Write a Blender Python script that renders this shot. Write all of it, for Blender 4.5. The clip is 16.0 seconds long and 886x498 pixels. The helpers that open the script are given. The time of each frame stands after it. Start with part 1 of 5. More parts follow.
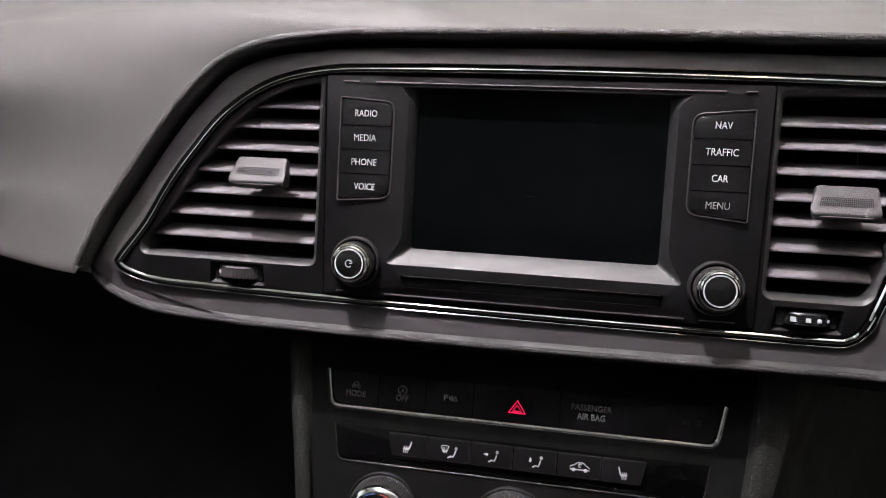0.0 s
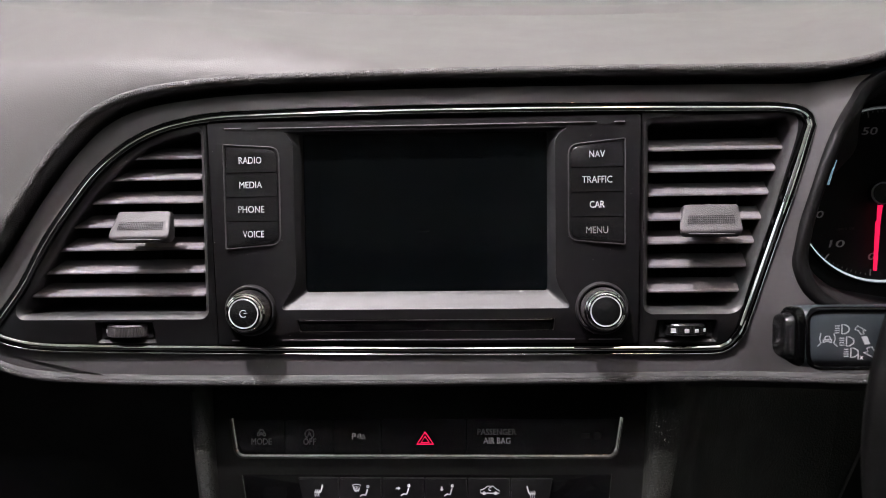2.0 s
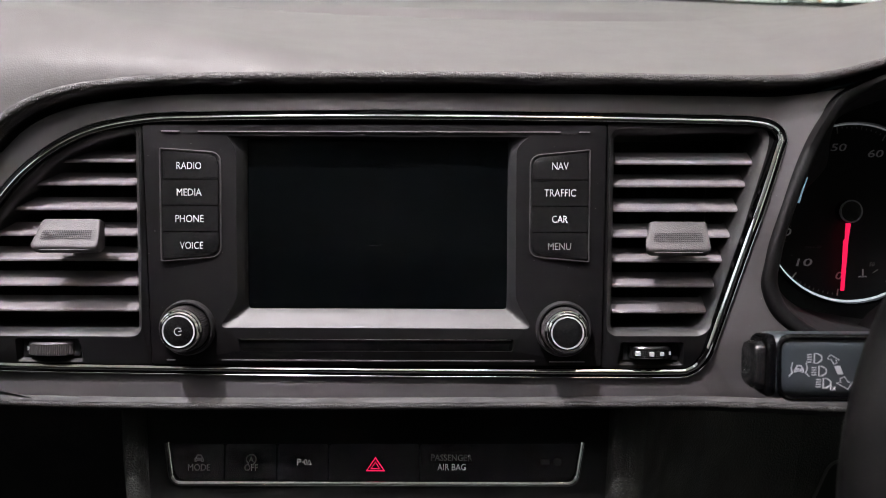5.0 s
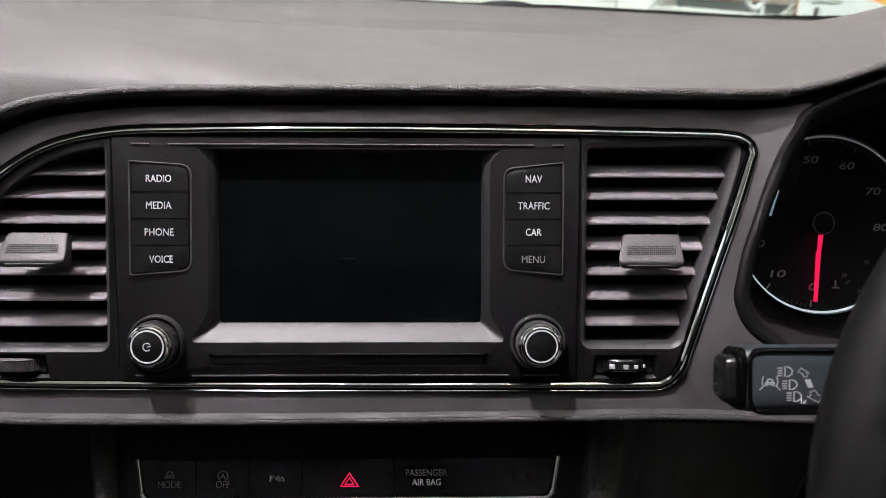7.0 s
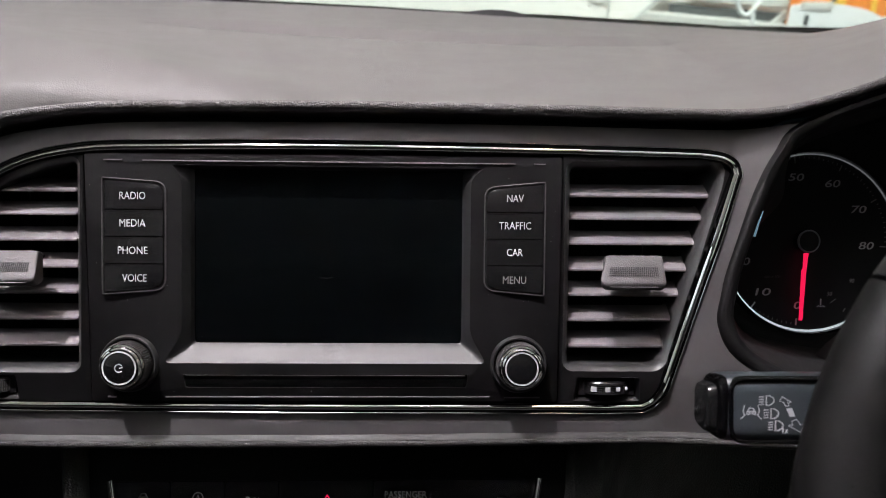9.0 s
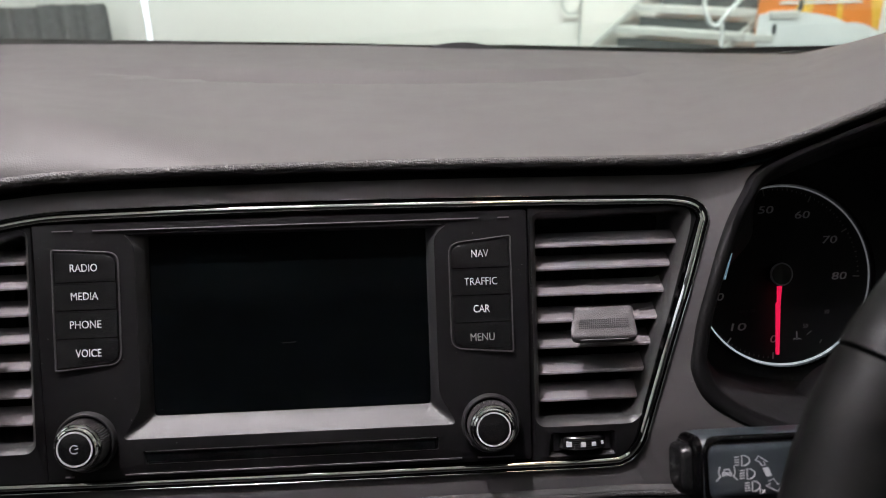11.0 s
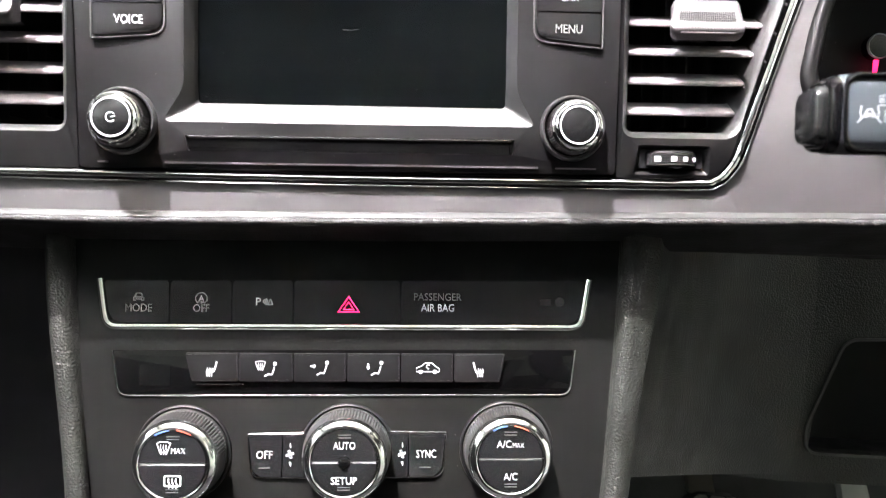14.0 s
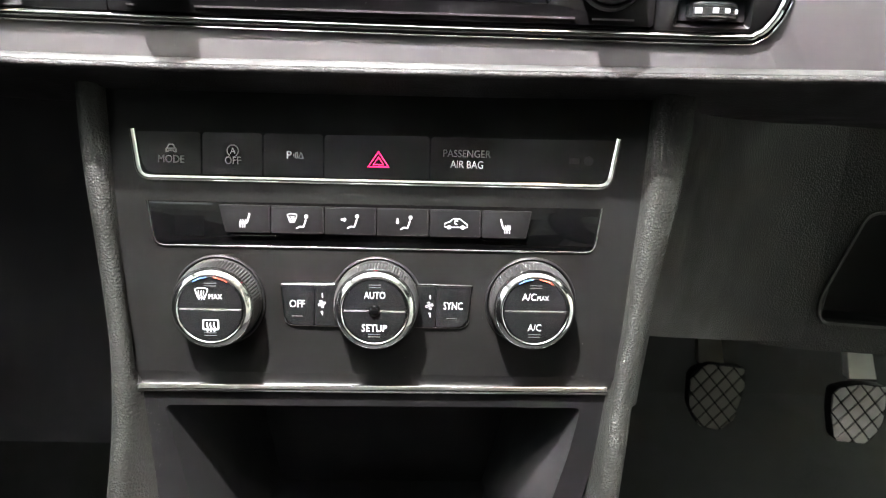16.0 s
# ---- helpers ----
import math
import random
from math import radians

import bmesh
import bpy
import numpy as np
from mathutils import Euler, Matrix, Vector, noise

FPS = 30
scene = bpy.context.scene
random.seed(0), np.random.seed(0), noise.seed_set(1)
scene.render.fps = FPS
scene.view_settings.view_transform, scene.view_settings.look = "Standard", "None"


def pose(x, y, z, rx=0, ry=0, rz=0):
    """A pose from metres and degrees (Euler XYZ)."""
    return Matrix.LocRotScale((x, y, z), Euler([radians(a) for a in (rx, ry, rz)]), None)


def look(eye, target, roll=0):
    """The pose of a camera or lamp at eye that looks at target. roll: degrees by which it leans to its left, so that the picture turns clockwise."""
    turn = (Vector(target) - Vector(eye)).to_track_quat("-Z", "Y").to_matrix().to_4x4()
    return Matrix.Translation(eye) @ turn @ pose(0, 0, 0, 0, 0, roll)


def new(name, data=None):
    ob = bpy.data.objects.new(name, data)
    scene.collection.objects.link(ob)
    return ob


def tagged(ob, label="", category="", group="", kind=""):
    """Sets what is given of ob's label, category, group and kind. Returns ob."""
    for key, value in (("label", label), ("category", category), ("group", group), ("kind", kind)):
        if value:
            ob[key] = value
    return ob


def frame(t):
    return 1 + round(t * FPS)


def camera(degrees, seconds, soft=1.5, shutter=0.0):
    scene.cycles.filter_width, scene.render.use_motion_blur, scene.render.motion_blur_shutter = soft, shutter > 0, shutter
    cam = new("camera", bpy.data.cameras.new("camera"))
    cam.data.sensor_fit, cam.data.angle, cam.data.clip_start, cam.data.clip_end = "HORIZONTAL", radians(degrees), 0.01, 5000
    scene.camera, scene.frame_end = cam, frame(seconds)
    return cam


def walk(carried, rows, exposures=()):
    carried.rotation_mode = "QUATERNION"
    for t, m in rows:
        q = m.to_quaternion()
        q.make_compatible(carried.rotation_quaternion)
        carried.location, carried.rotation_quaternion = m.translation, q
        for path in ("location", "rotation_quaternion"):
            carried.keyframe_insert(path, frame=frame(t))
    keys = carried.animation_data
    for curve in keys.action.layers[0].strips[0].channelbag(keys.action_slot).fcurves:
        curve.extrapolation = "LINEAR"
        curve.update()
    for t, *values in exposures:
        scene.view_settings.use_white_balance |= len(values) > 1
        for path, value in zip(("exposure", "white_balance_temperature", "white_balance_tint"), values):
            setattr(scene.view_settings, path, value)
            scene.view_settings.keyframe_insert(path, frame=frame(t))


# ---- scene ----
cam = camera(63.0, 16.0, soft=0.6, shutter=0.3)
cam.data.dof.use_dof, cam.data.dof.focus_distance, cam.data.dof.aperture_fstop = True, 0.43, 10.0
# the dashboard's own frame: its face is the plane y = 0, leaning back by LEAN degrees
LEAN, FACE_HEIGHT = 22.0, 0.85
DASH = pose(0, 0, FACE_HEIGHT, -LEAN)
PATH = [
    (0, (0.028, -0.433, -0.025), (-0.342, 1.528, -0.169), 3.2),
    (0.5, (0.012, -0.414, -0.016), (-0.238, 1.567, -0.135), 1.3),
    (1, (0.042, -0.416, -0.006), (-0.107, 1.575, -0.118), -0.1),
    (1.5, (0.042, -0.431, 0.005), (-0.08, 1.562, -0.105), -0.7),
    (2, (0.033, -0.437, -0.008), (-0.069, 1.557, -0.117), -0.8),
    (2.5, (0.036, -0.43, -0.001), (-0.048, 1.565, -0.11), -1.0),
    (3, (0.041, -0.424, -0.007), (-0.023, 1.572, -0.116), -0.7),
    (3.5, (0.035, -0.429, -0.009), (-0.021, 1.567, -0.12), -0.3),
    (4, (0.037, -0.422, -0.009), (-0.004, 1.575, -0.113), 0.1),
    (6.5, (0.041, -0.404, 0.0), (0.066, 1.594, -0.086), -0.1),
    (7, (0.045, -0.407, -0.001), (0.08, 1.592, -0.073), 0.1),
    (7.5, (0.056, -0.411, 0.007), (0.097, 1.587, -0.067), 0.3),
    (8, (0.06, -0.413, 0.0), (0.115, 1.585, -0.065), 0.6),
    (8.5, (0.053, -0.409, 0.013), (0.109, 1.589, -0.056), 0.5),
    (8.7, (0.051, -0.402, 0.008), (0.108, 1.596, -0.06), 0.5),
    (10.8, (0.066, -0.397, 0.013), (0.155, 1.601, -0.017), -1.5),
    (11, (0.064, -0.39, 0.031), (0.163, 1.607, 0.009), -2.0),
    (11.5, (0.047, -0.397, 0.026), (0.151, 1.601, 0.006), -2.9),
    (12, (0.046, -0.399, 0.001), (0.143, 1.599, -0.008), -2.4),
    (12.5, (0.047, -0.399, 0.001), (0.133, 1.599, -0.011), -1.8),
    (13, (0.035, -0.388, -0.028), (0.113, 1.61, -0.07), -0.9),
    (13.5, (0.028, -0.367, -0.09), (0.108, 1.63, -0.152), 0.2),
    (14, (0.029, -0.351, -0.11), (0.113, 1.645, -0.212), 0.7),
    (14.5, (0.026, -0.352, -0.127), (0.134, 1.639, -0.286), 1.4),
    (15, (0.025, -0.349, -0.125), (0.119, 1.619, -0.469), 1.6),
    (15.5, (0.024, -0.354, -0.13), (0.109, 1.612, -0.489), 1.8),
    (16, (0.02, -0.356, -0.129), (0.076, 1.604, -0.526), 1.6),
]
walk(cam, [(t, DASH @ look(eye, target, roll)) for t, eye, target, roll in PATH],
     exposures=[(0, 0.05, 6470, 14), (4.2, 0.1, 6470, 14), (6.3, -0.06, 6470, 14), (8.7, -0.15, 6470, 14), (10.8, -0.42, 6455, 13.5), (11.5, -0.38, 6455, 13.5), (12.0, -0.16, 6455, 13.5), (12.6, -0.24, 6460, 13.5), (13.5, 1.2, 6470, 13), (14.1, 2.36, 6500, 9), (15, 2.24, 6520, 7.5), (16, 2.33, 6540, 7)])

# ---- light ----
world = bpy.data.worlds.new("world")
world.use_nodes = True
scene.world = world
world.node_tree.nodes["Background"].inputs[0].default_value = (0.8, 0.85, 0.9, 1)
world.node_tree.nodes["Background"].inputs[1].default_value = 0.05


def lamp(name, m, power, size, size_y=0.0, colour=(1, 1, 1), spread=180):
    d = bpy.data.lights.new(name, "AREA")
    d.shape, d.size, d.energy, d.color, d.spread = ("RECTANGLE" if size_y else "DISK"), size, power, colour, radians(spread)
    if size_y:
        d.size_y = size_y
    ob = new(name, d)
    ob.matrix_world = m
    return ob


# garage ceiling: one strong spot straight above the windscreen, weaker fittings and a tube beside it
SPOT = Vector((-0.50, -0.20, 3.0))
lamp("ceiling_spot_glow", look(SPOT, (-0.05, 0.0, 0.85)), 23.0, 0.07, colour=(1.0, 0.945, 0.965), spread=90)
lamp("ceiling_tube_glow", pose(0.4, -0.08, 3.0), 2.8, 2.4, 0.42, colour=(0.98, 0.97, 1.0))
for fx, length, power, tone in ((-0.31, 0.17, 0.6, (1.0, 0.98, 0.98)), (0.09, 0.22, 0.8, (1.0, 0.97, 0.92)), (0.50, 0.54, 1.3, (1.0, 0.68, 0.42))):
    lamp("ceiling_fitting_glow", look((fx, -0.26, 3.0), (fx * 0.3, 0, 0.85)), power, length, 0.05, colour=tone)
# unseen lamps added to brighten the wall beyond the windscreen
for lx, power in ((-2.6, 22), (-0.6, 42), (1.6, 56), (3.4, 58)):
    lamp("added_wall_fill", look((lx, 2.4, 2.9), (lx, 4.0, 0.8)), power, 1.6, 0.2, colour=(0.89, 1.0, 0.92), spread=110)
# two more added to lift the side walls that the chrome reflects
lamp("added_wall_fill", look((-4.0, -0.3, 2.9), (-5.0, -0.3, 1.0)), 9, 3.0, 0.2, colour=(0.97, 1.0, 0.97), spread=110)
lamp("added_wall_fill", look((4.0, -0.3, 2.9), (5.0, -0.3, 1.0)), 10, 3.0, 0.2, colour=(0.97, 1.0, 0.95), spread=110)
# long unseen panels added further off: right for fill, left for chrome reflections
lamp("added_panel_fill", pose(3.7, -1.6, 3.05), 5, 1.4, 2.6, colour=(1.0, 0.97, 0.92))
lamp("added_panel_fill", pose(-3.9, -1.2, 3.05), 20, 1.7, 3.8, colour=(0.92, 0.97, 1.0))


# ---- materials ----
def pmat(name, base, rough=0.5, metal=0.0, spec=0.5, scale=900.0, bump=0.0, dist=0.0004, var=0.12, rvar=0.1, kind="noise",
         emit=None, power=0.0, coat=0.0, trans=0.0, ior=1.5):
    m = bpy.data.materials.new(name)
    m.use_nodes = True
    t = m.node_tree
    b = t.nodes["Principled BSDF"]
    b.inputs["Base Color"].default_value = (*base, 1)
    b.inputs["Roughness"].default_value = rough
    b.inputs["Metallic"].default_value = metal
    b.inputs["Specular IOR Level"].default_value = spec
    b.inputs["Coat Weight"].default_value = coat
    b.inputs["Coat Roughness"].default_value = 0.08
    b.inputs["Transmission Weight"].default_value = trans
    b.inputs["IOR"].default_value = ior
    if emit:
        b.inputs["Emission Color"].default_value = (*emit, 1)
        b.inputs["Emission Strength"].default_value = power
    if var or rvar or bump:
        co = t.nodes.new("ShaderNodeTexCoord")
        big = t.nodes.new("ShaderNodeTexNoise")
        big.inputs["Scale"].default_value = 35.0
        big.inputs["Detail"].default_value = 6.0
        t.links.new(co.outputs["Object"], big.inputs["Vector"])
        if kind == "leather":
            fine = t.nodes.new("ShaderNodeTexVoronoi")
            fine.feature = "SMOOTH_F1"
            fine.inputs["Smoothness"].default_value = 0.35
            out = fine.outputs["Distance"]
            warp = t.nodes.new("ShaderNodeTexNoise")
            warp.inputs["Scale"].default_value = scale * 0.5
            t.links.new(co.outputs["Object"], warp.inputs["Vector"])
            mixv = t.nodes.new("ShaderNodeMixRGB")
            mixv.blend_type = "ADD"
            mixv.inputs[0].default_value = 0.45 / scale
            t.links.new(co.outputs["Object"], mixv.inputs[1])
            t.links.new(warp.outputs["Color"], mixv.inputs[2])
            t.links.new(mixv.outputs[0], fine.inputs["Vector"])
        else:
            fine = t.nodes.new("ShaderNodeTexNoise")
            fine.inputs["Detail"].default_value = 3.0
            out = fine.outputs["Fac"]
            t.links.new(co.outputs["Object"], fine.inputs["Vector"])
        fine.inputs["Scale"].default_value = scale
        if var:
            mix = t.nodes.new("ShaderNodeMixRGB")
            mix.blend_type = "MULTIPLY"
            mix.inputs[0].default_value = 1.0
            mix.inputs[1].default_value = (*base, 1)
            ramp = t.nodes.new("ShaderNodeMapRange")
            ramp.inputs["From Min"].default_value, ramp.inputs["From Max"].default_value = 0.3, 0.7
            ramp.inputs["To Min"].default_value, ramp.inputs["To Max"].default_value = 1 - var, 1 + var
            t.links.new(big.outputs["Fac"], ramp.inputs["Value"])
            t.links.new(ramp.outputs[0], mix.inputs[2])
            t.links.new(mix.outputs[0], b.inputs["Base Color"])
        if rvar:
            rr = t.nodes.new("ShaderNodeMapRange")
            rr.inputs["From Min"].default_value, rr.inputs["From Max"].default_value = 0.3, 0.7
            rr.inputs["To Min"].default_value, rr.inputs["To Max"].default_value = max(0.02, rough - rvar), min(1, rough + rvar)
            t.links.new(big.outputs["Fac"], rr.inputs["Value"])
            t.links.new(rr.outputs[0], b.inputs["Roughness"])
        if bump:
            bp = t.nodes.new("ShaderNodeBump")
            bp.inputs["Strength"].default_value = bump
            bp.inputs["Distance"].default_value = dist
            bp.invert = kind == "leather"
            t.links.new(out, bp.inputs["Height"])
            t.links.new(bp.outputs[0], b.inputs["Normal"])
    return m


M_PAD = pmat("soft_dash_plastic", (0.070, 0.068, 0.065), 0.63, spec=0.4, scale=1100, bump=0.22, dist=0.0003, kind="leather", var=0.025, rvar=0.03)
M_EDGE = pmat("grained_dash_edge", (0.048, 0.0455, 0.0445), 0.55, spec=0.3, scale=1000, bump=1.0, dist=0.0004, kind="leather", var=0.05)
M_SIDE = pmat("grained_console_side", (0.0130, 0.0134, 0.0120), 0.5, spec=0.28, scale=820, bump=0.85, dist=0.0005, kind="leather", var=0.06)
M_TRIM = pmat("satin_graphite_trim", (0.112, 0.105, 0.108), 0.40, metal=0.6, spec=0.4, scale=2200, bump=0.2, dist=0.0001, var=0.03, rvar=0.03, coat=0.10)
M_FACE = pmat("matt_black_plastic", (0.0040, 0.0038, 0.0041), 0.42, spec=0.21, scale=2600, bump=0.3, dist=0.0001, var=0.08, rvar=0.03)
M_BUTTON = pmat("button_black_plastic", (0.0062, 0.0062, 0.0065), 0.24, spec=0.52, scale=2600, bump=0.15, dist=0.0001, var=0.08, rvar=0.03)
M_SLAT = pmat("grained_slat_plastic", (0.108, 0.098, 0.102), 0.5, spec=0.4, scale=1700, bump=1.0, dist=0.0004, var=0.06)
M_CLIM = pmat("matt_climate_plastic", (0.0034, 0.0034, 0.0032), 0.44, spec=0.15, scale=2600, bump=0.3, dist=0.0001, var=0.08, rvar=0.03)
M_BLOCK = pmat("grained_block_plastic", (0.042, 0.039, 0.040), 0.46, spec=0.4, scale=1300, bump=0.8, dist=0.0004, var=0.06)
M_RIB = pmat("ribbed_black_plastic", (0.022, 0.0215, 0.0215), 0.4, scale=1300, bump=0.3, var=0.1)
M_SOFT = pmat("soft_black_plastic", (0.0110, 0.0107, 0.0112), 0.52, spec=0.5, scale=2600, bump=0.3, dist=0.0001, var=0.08, rvar=0.03)
M_SMOKE = pmat("smoked_chrome", (0.42, 0.42, 0.43), 0.10, metal=1.0, var=0.0, rvar=0.03)
M_SATIN = pmat("satin_silver", (0.5, 0.5, 0.5), 0.38, metal=0.8, var=0.05, rvar=0.05)
M_TREAD = pmat("pale_painted_steel", (0.62, 0.64, 0.61), 0.5, scale=60, bump=0.1, var=0.12)
M_LEDGE = pmat("grained_ledge", (0.0130, 0.0127, 0.0125), 0.62, spec=0.22, scale=820, bump=0.6, dist=0.0005, kind="leather", var=0.05)
M_CAP = pmat("smooth_ledge_cap", (0.0105, 0.0102, 0.0102), 0.58, spec=0.25, scale=2200, bump=0.15, dist=0.0001, var=0.05)
M_DUST = pmat("dust", (0.25, 0.25, 0.24), 0.9, var=0, rvar=0)
M_WELL = pmat("black_well_plastic", (0.005, 0.005, 0.0055), 0.65, spec=0.1, scale=1500, bump=0.2, var=0.2)
# black plastic, which also stands in for shade in gaps and under overhangs
M_DARK = pmat("dark_plastic_and_shade", (0.010, 0.010, 0.0105), 0.6, spec=0.15, scale=1500, bump=0.2, var=0.2)
M_GLOSS = pmat("piano_black", (0.0015, 0.0015, 0.0016), 0.05, spec=0.28, var=0.0, rvar=0.01)
M_SCREEN = pmat("dark_display_glass", (0.0009, 0.0012, 0.0013), 0.09, spec=0.17, var=0.3, rvar=0.02)
M_CHROME = pmat("chrome", (0.88, 0.88, 0.88), 0.035, metal=1.0, var=0.0, rvar=0.012)
M_RINGED = pmat("brushed_chrome", (0.8, 0.8, 0.8), 0.13, metal=1.0, var=0.0, rvar=0.03)
# unlit numerals get a slight glow, as little light reaches them
M_NUM = pmat("faint_glow_numeral_print", (0.5, 0.5, 0.51), 0.5, var=0.05, rvar=0.0, emit=(0.9, 0.9, 1.0), power=0.005)
M_WHITE = pmat("white_print", (0.7, 0.7, 0.7), 0.5, var=0.05, rvar=0.0)
M_LIT = pmat("backlit_white_print", (0.44, 0.44, 0.45), 0.5, var=0.05, rvar=0.0, emit=(0.9, 0.95, 1.0), power=0.035)
M_STROKE = pmat("pale_grey_print", (0.36, 0.36, 0.37), 0.5, var=0.05, rvar=0.0)
M_BAR = pmat("unlit_indicator", (0.05, 0.05, 0.05), 0.4, var=0.05, rvar=0.0)
M_DIM = pmat("grey_print", (0.17, 0.17, 0.165), 0.5, var=0.05, rvar=0.0)
M_FAINT = pmat("faint_print", (0.014, 0.014, 0.014), 0.5, var=0.05, rvar=0.0)
M_RED = pmat("lit_red", (0.5, 0.01, 0.05), 0.4, var=0.0, rvar=0.0, emit=(1.0, 0.012, 0.085), power=1.0)
M_RING = pmat("lit_dial_ring", (0.8, 0.8, 0.8), 0.3, var=0.0, rvar=0.0, emit=(0.8, 0.95, 1.0), power=0.6)
M_COOL = pmat("pale_blue_glint", (0.3, 0.4, 0.45), 0.3, var=0.0, rvar=0.0, emit=(0.45, 0.8, 1.0), power=0.22)
M_ARC = pmat("glowing_grey_dial_ring", (0.6, 0.6, 0.6), 0.3, var=0.0, rvar=0.0, emit=(0.9, 0.95, 1.0), power=0.10)
M_STALK = pmat("stalk_plastic", (0.019, 0.0245, 0.028), 0.38, scale=1800, bump=0.2, dist=0.0001, var=0.1)
M_WHEEL = pmat("wheel_leather", (0.0036, 0.0035, 0.0034), 0.48, spec=0.16, scale=1000, bump=0.14, dist=0.0004, kind="leather", var=0.2)
M_LIP = pmat("reflection_tinted_gloss_lip", (0.030, 0.055, 0.070), 0.22, spec=0.6, var=0.05, rvar=0.02)
M_CARPET = pmat("black_carpet", (0.008, 0.008, 0.008), 0.95, scale=500, bump=0.4, dist=0.002, var=0.25)
M_RUBBER = pmat("pedal_rubber", (0.095, 0.092, 0.08), 0.6, scale=900, bump=0.3, var=0.2)
M_METAL = pmat("lit_pedal_face", (0.25, 0.24, 0.23), 0.5, scale=900, bump=0.3, var=0.25)
M_BLUE = pmat("blue_mark", (0.06, 0.12, 0.28), 0.4, var=0.0, rvar=0.0)
M_HOT = pmat("red_mark", (0.32, 0.06, 0.04), 0.4, var=0.0, rvar=0.0)
M_WALL = pmat("painted_wall", (0.78, 0.78, 0.74), 0.8, scale=40, bump=0.1, dist=0.002, var=0.04)
M_DIMWALL = pmat("dulled_bounce_wall", (0.36, 0.36, 0.34), 0.8, scale=40, bump=0.1, dist=0.002, var=0.06)
M_FLOOR = pmat("grey_floor_paint", (0.3, 0.3, 0.3), 0.5, scale=20, var=0.15)
M_CURTAIN = pmat("grey_cloth", (0.10, 0.11, 0.11), 0.9, scale=60, bump=0.3, var=0.2)
M_STEEL = pmat("painted_steel", (0.45, 0.47, 0.45), 0.45, scale=60, bump=0.1, var=0.15)
M_STRIP = pmat("lit_tube", (0.9, 0.9, 0.9), 0.4, var=0, rvar=0, emit=(0.85, 0.92, 1.0), power=1.6)
M_ORANGE = pmat("orange_print", (0.85, 0.27, 0.05), 0.5, var=0.05)
M_YELLOW = pmat("yellow_print", (0.9, 0.55, 0.08), 0.5, var=0.05)
M_PAPER = pmat("white_banner_print", (0.8, 0.85, 0.85), 0.5, var=0.03)
M_HEAD = pmat("grey_headliner", (0.52, 0.51, 0.49), 0.9, scale=700, bump=0.4, var=0.05)
M_GLASS = pmat("windscreen_glass", (1, 1, 1), 0.0, var=0, rvar=0, trans=1.0, ior=1.45)


# ---- builders ----
BASES = {}


def thing(name, base=(0, 0, 0), label="", category="", group="", kind="", at=None):
    """An Empty at base (in the dashboard's frame, or in the frame at)."""
    ob = new(name)
    ob.empty_display_size = 0.02
    ob.matrix_world = (DASH if at is None else at) @ Matrix.Translation(base)
    BASES[ob.name] = Vector(base)
    return tagged(ob, label, category, group, kind)


def part(name, bm, mat, parent, label="", warp=None, sharp=32, kind=""):
    if warp:
        for v in bm.verts:
            v.co = warp(v.co)
    b = BASES[parent.name]
    bmesh.ops.translate(bm, verts=bm.verts, vec=-b)
    bmesh.ops.recalc_face_normals(bm, faces=bm.faces)
    me = bpy.data.meshes.new(name)
    bm.to_mesh(me)
    bm.free()
    me.polygons.foreach_set("use_smooth", [True] * len(me.polygons))
    me.set_sharp_from_angle(angle=radians(sharp))
    me.materials.append(mat)
    ob = new(name, me)
    ob.parent = parent
    BASES[ob.name] = b
    return tagged(ob, label, kind=kind)


def smooth_path(pts, n=8, closed=False):
    """Points along a smooth curve through pts."""
    p = [Vector(q) for q in pts]
    out, m = [], len(p)
    for i in range(m if closed else m - 1):
        a, b, c, d = (p[(i + k) % m] if closed else p[min(max(i + k, 0), m - 1)] for k in (-1, 0, 1, 2))
        for j in range(n):
            t = j / n
            out.append(0.5 * ((2 * b) + (c - a) * t + (2 * a - 5 * b + 4 * c - d) * t * t + (3 * b - a - 3 * c + d) * t ** 3))
    if not closed:
        out.append(p[-1])
    return out


def round_poly(pts, r, n=5):
    """The outline pts (x, z) with corners rounded by r, or by each corner's own radius."""
    out, m = [], len(pts)
    rs = r if isinstance(r, (list, tuple)) else [r] * m
    for i in range(m):
        a, b, c = Vector(pts[i - 1]), Vector(pts[i]), Vector(pts[(i + 1) % m])
        u, w = (a - b), (c - b)
        k = min(rs[i], u.length * 0.49, w.length * 0.49)
        if k < 1e-6:
            out.append(b)
            continue
        p, q = b + u.normalized() * k, b + w.normalized() * k
        for j in range(n + 1):
            t = j / n
            out.append((1 - t) ** 2 * p + 2 * t * (1 - t) * b + t * t * q)
    return out


def prism(bm, pts, y0, y1, bevel=0.0, seg=2):
    """The outline pts (x, z) from its face at y0 back to y1."""
    f = [bm.verts.new((p[0], y0, p[1])) for p in pts]
    g = [bm.verts.new((p[0], y1, p[1])) for p in pts]
    front = bm.faces.new(f)
    bm.faces.new(g[::-1])
    n = len(pts)
    for i in range(n):
        bm.faces.new((f[i], f[(i + 1) % n], g[(i + 1) % n], g[i]))
    if bevel:
        bmesh.ops.bevel(bm, geom=list(front.edges), offset=bevel, segments=seg, profile=0.5, affect="EDGES")
    return bm


def box(bm, x0, x1, y0, y1, z0, z1, bevel=0.0, seg=2):
    m = Matrix.LocRotScale(((x0 + x1) / 2, (y0 + y1) / 2, (z0 + z1) / 2), None, (x1 - x0, y1 - y0, z1 - z0))
    vs = bmesh.ops.create_cube(bm, size=1, matrix=m)["verts"]
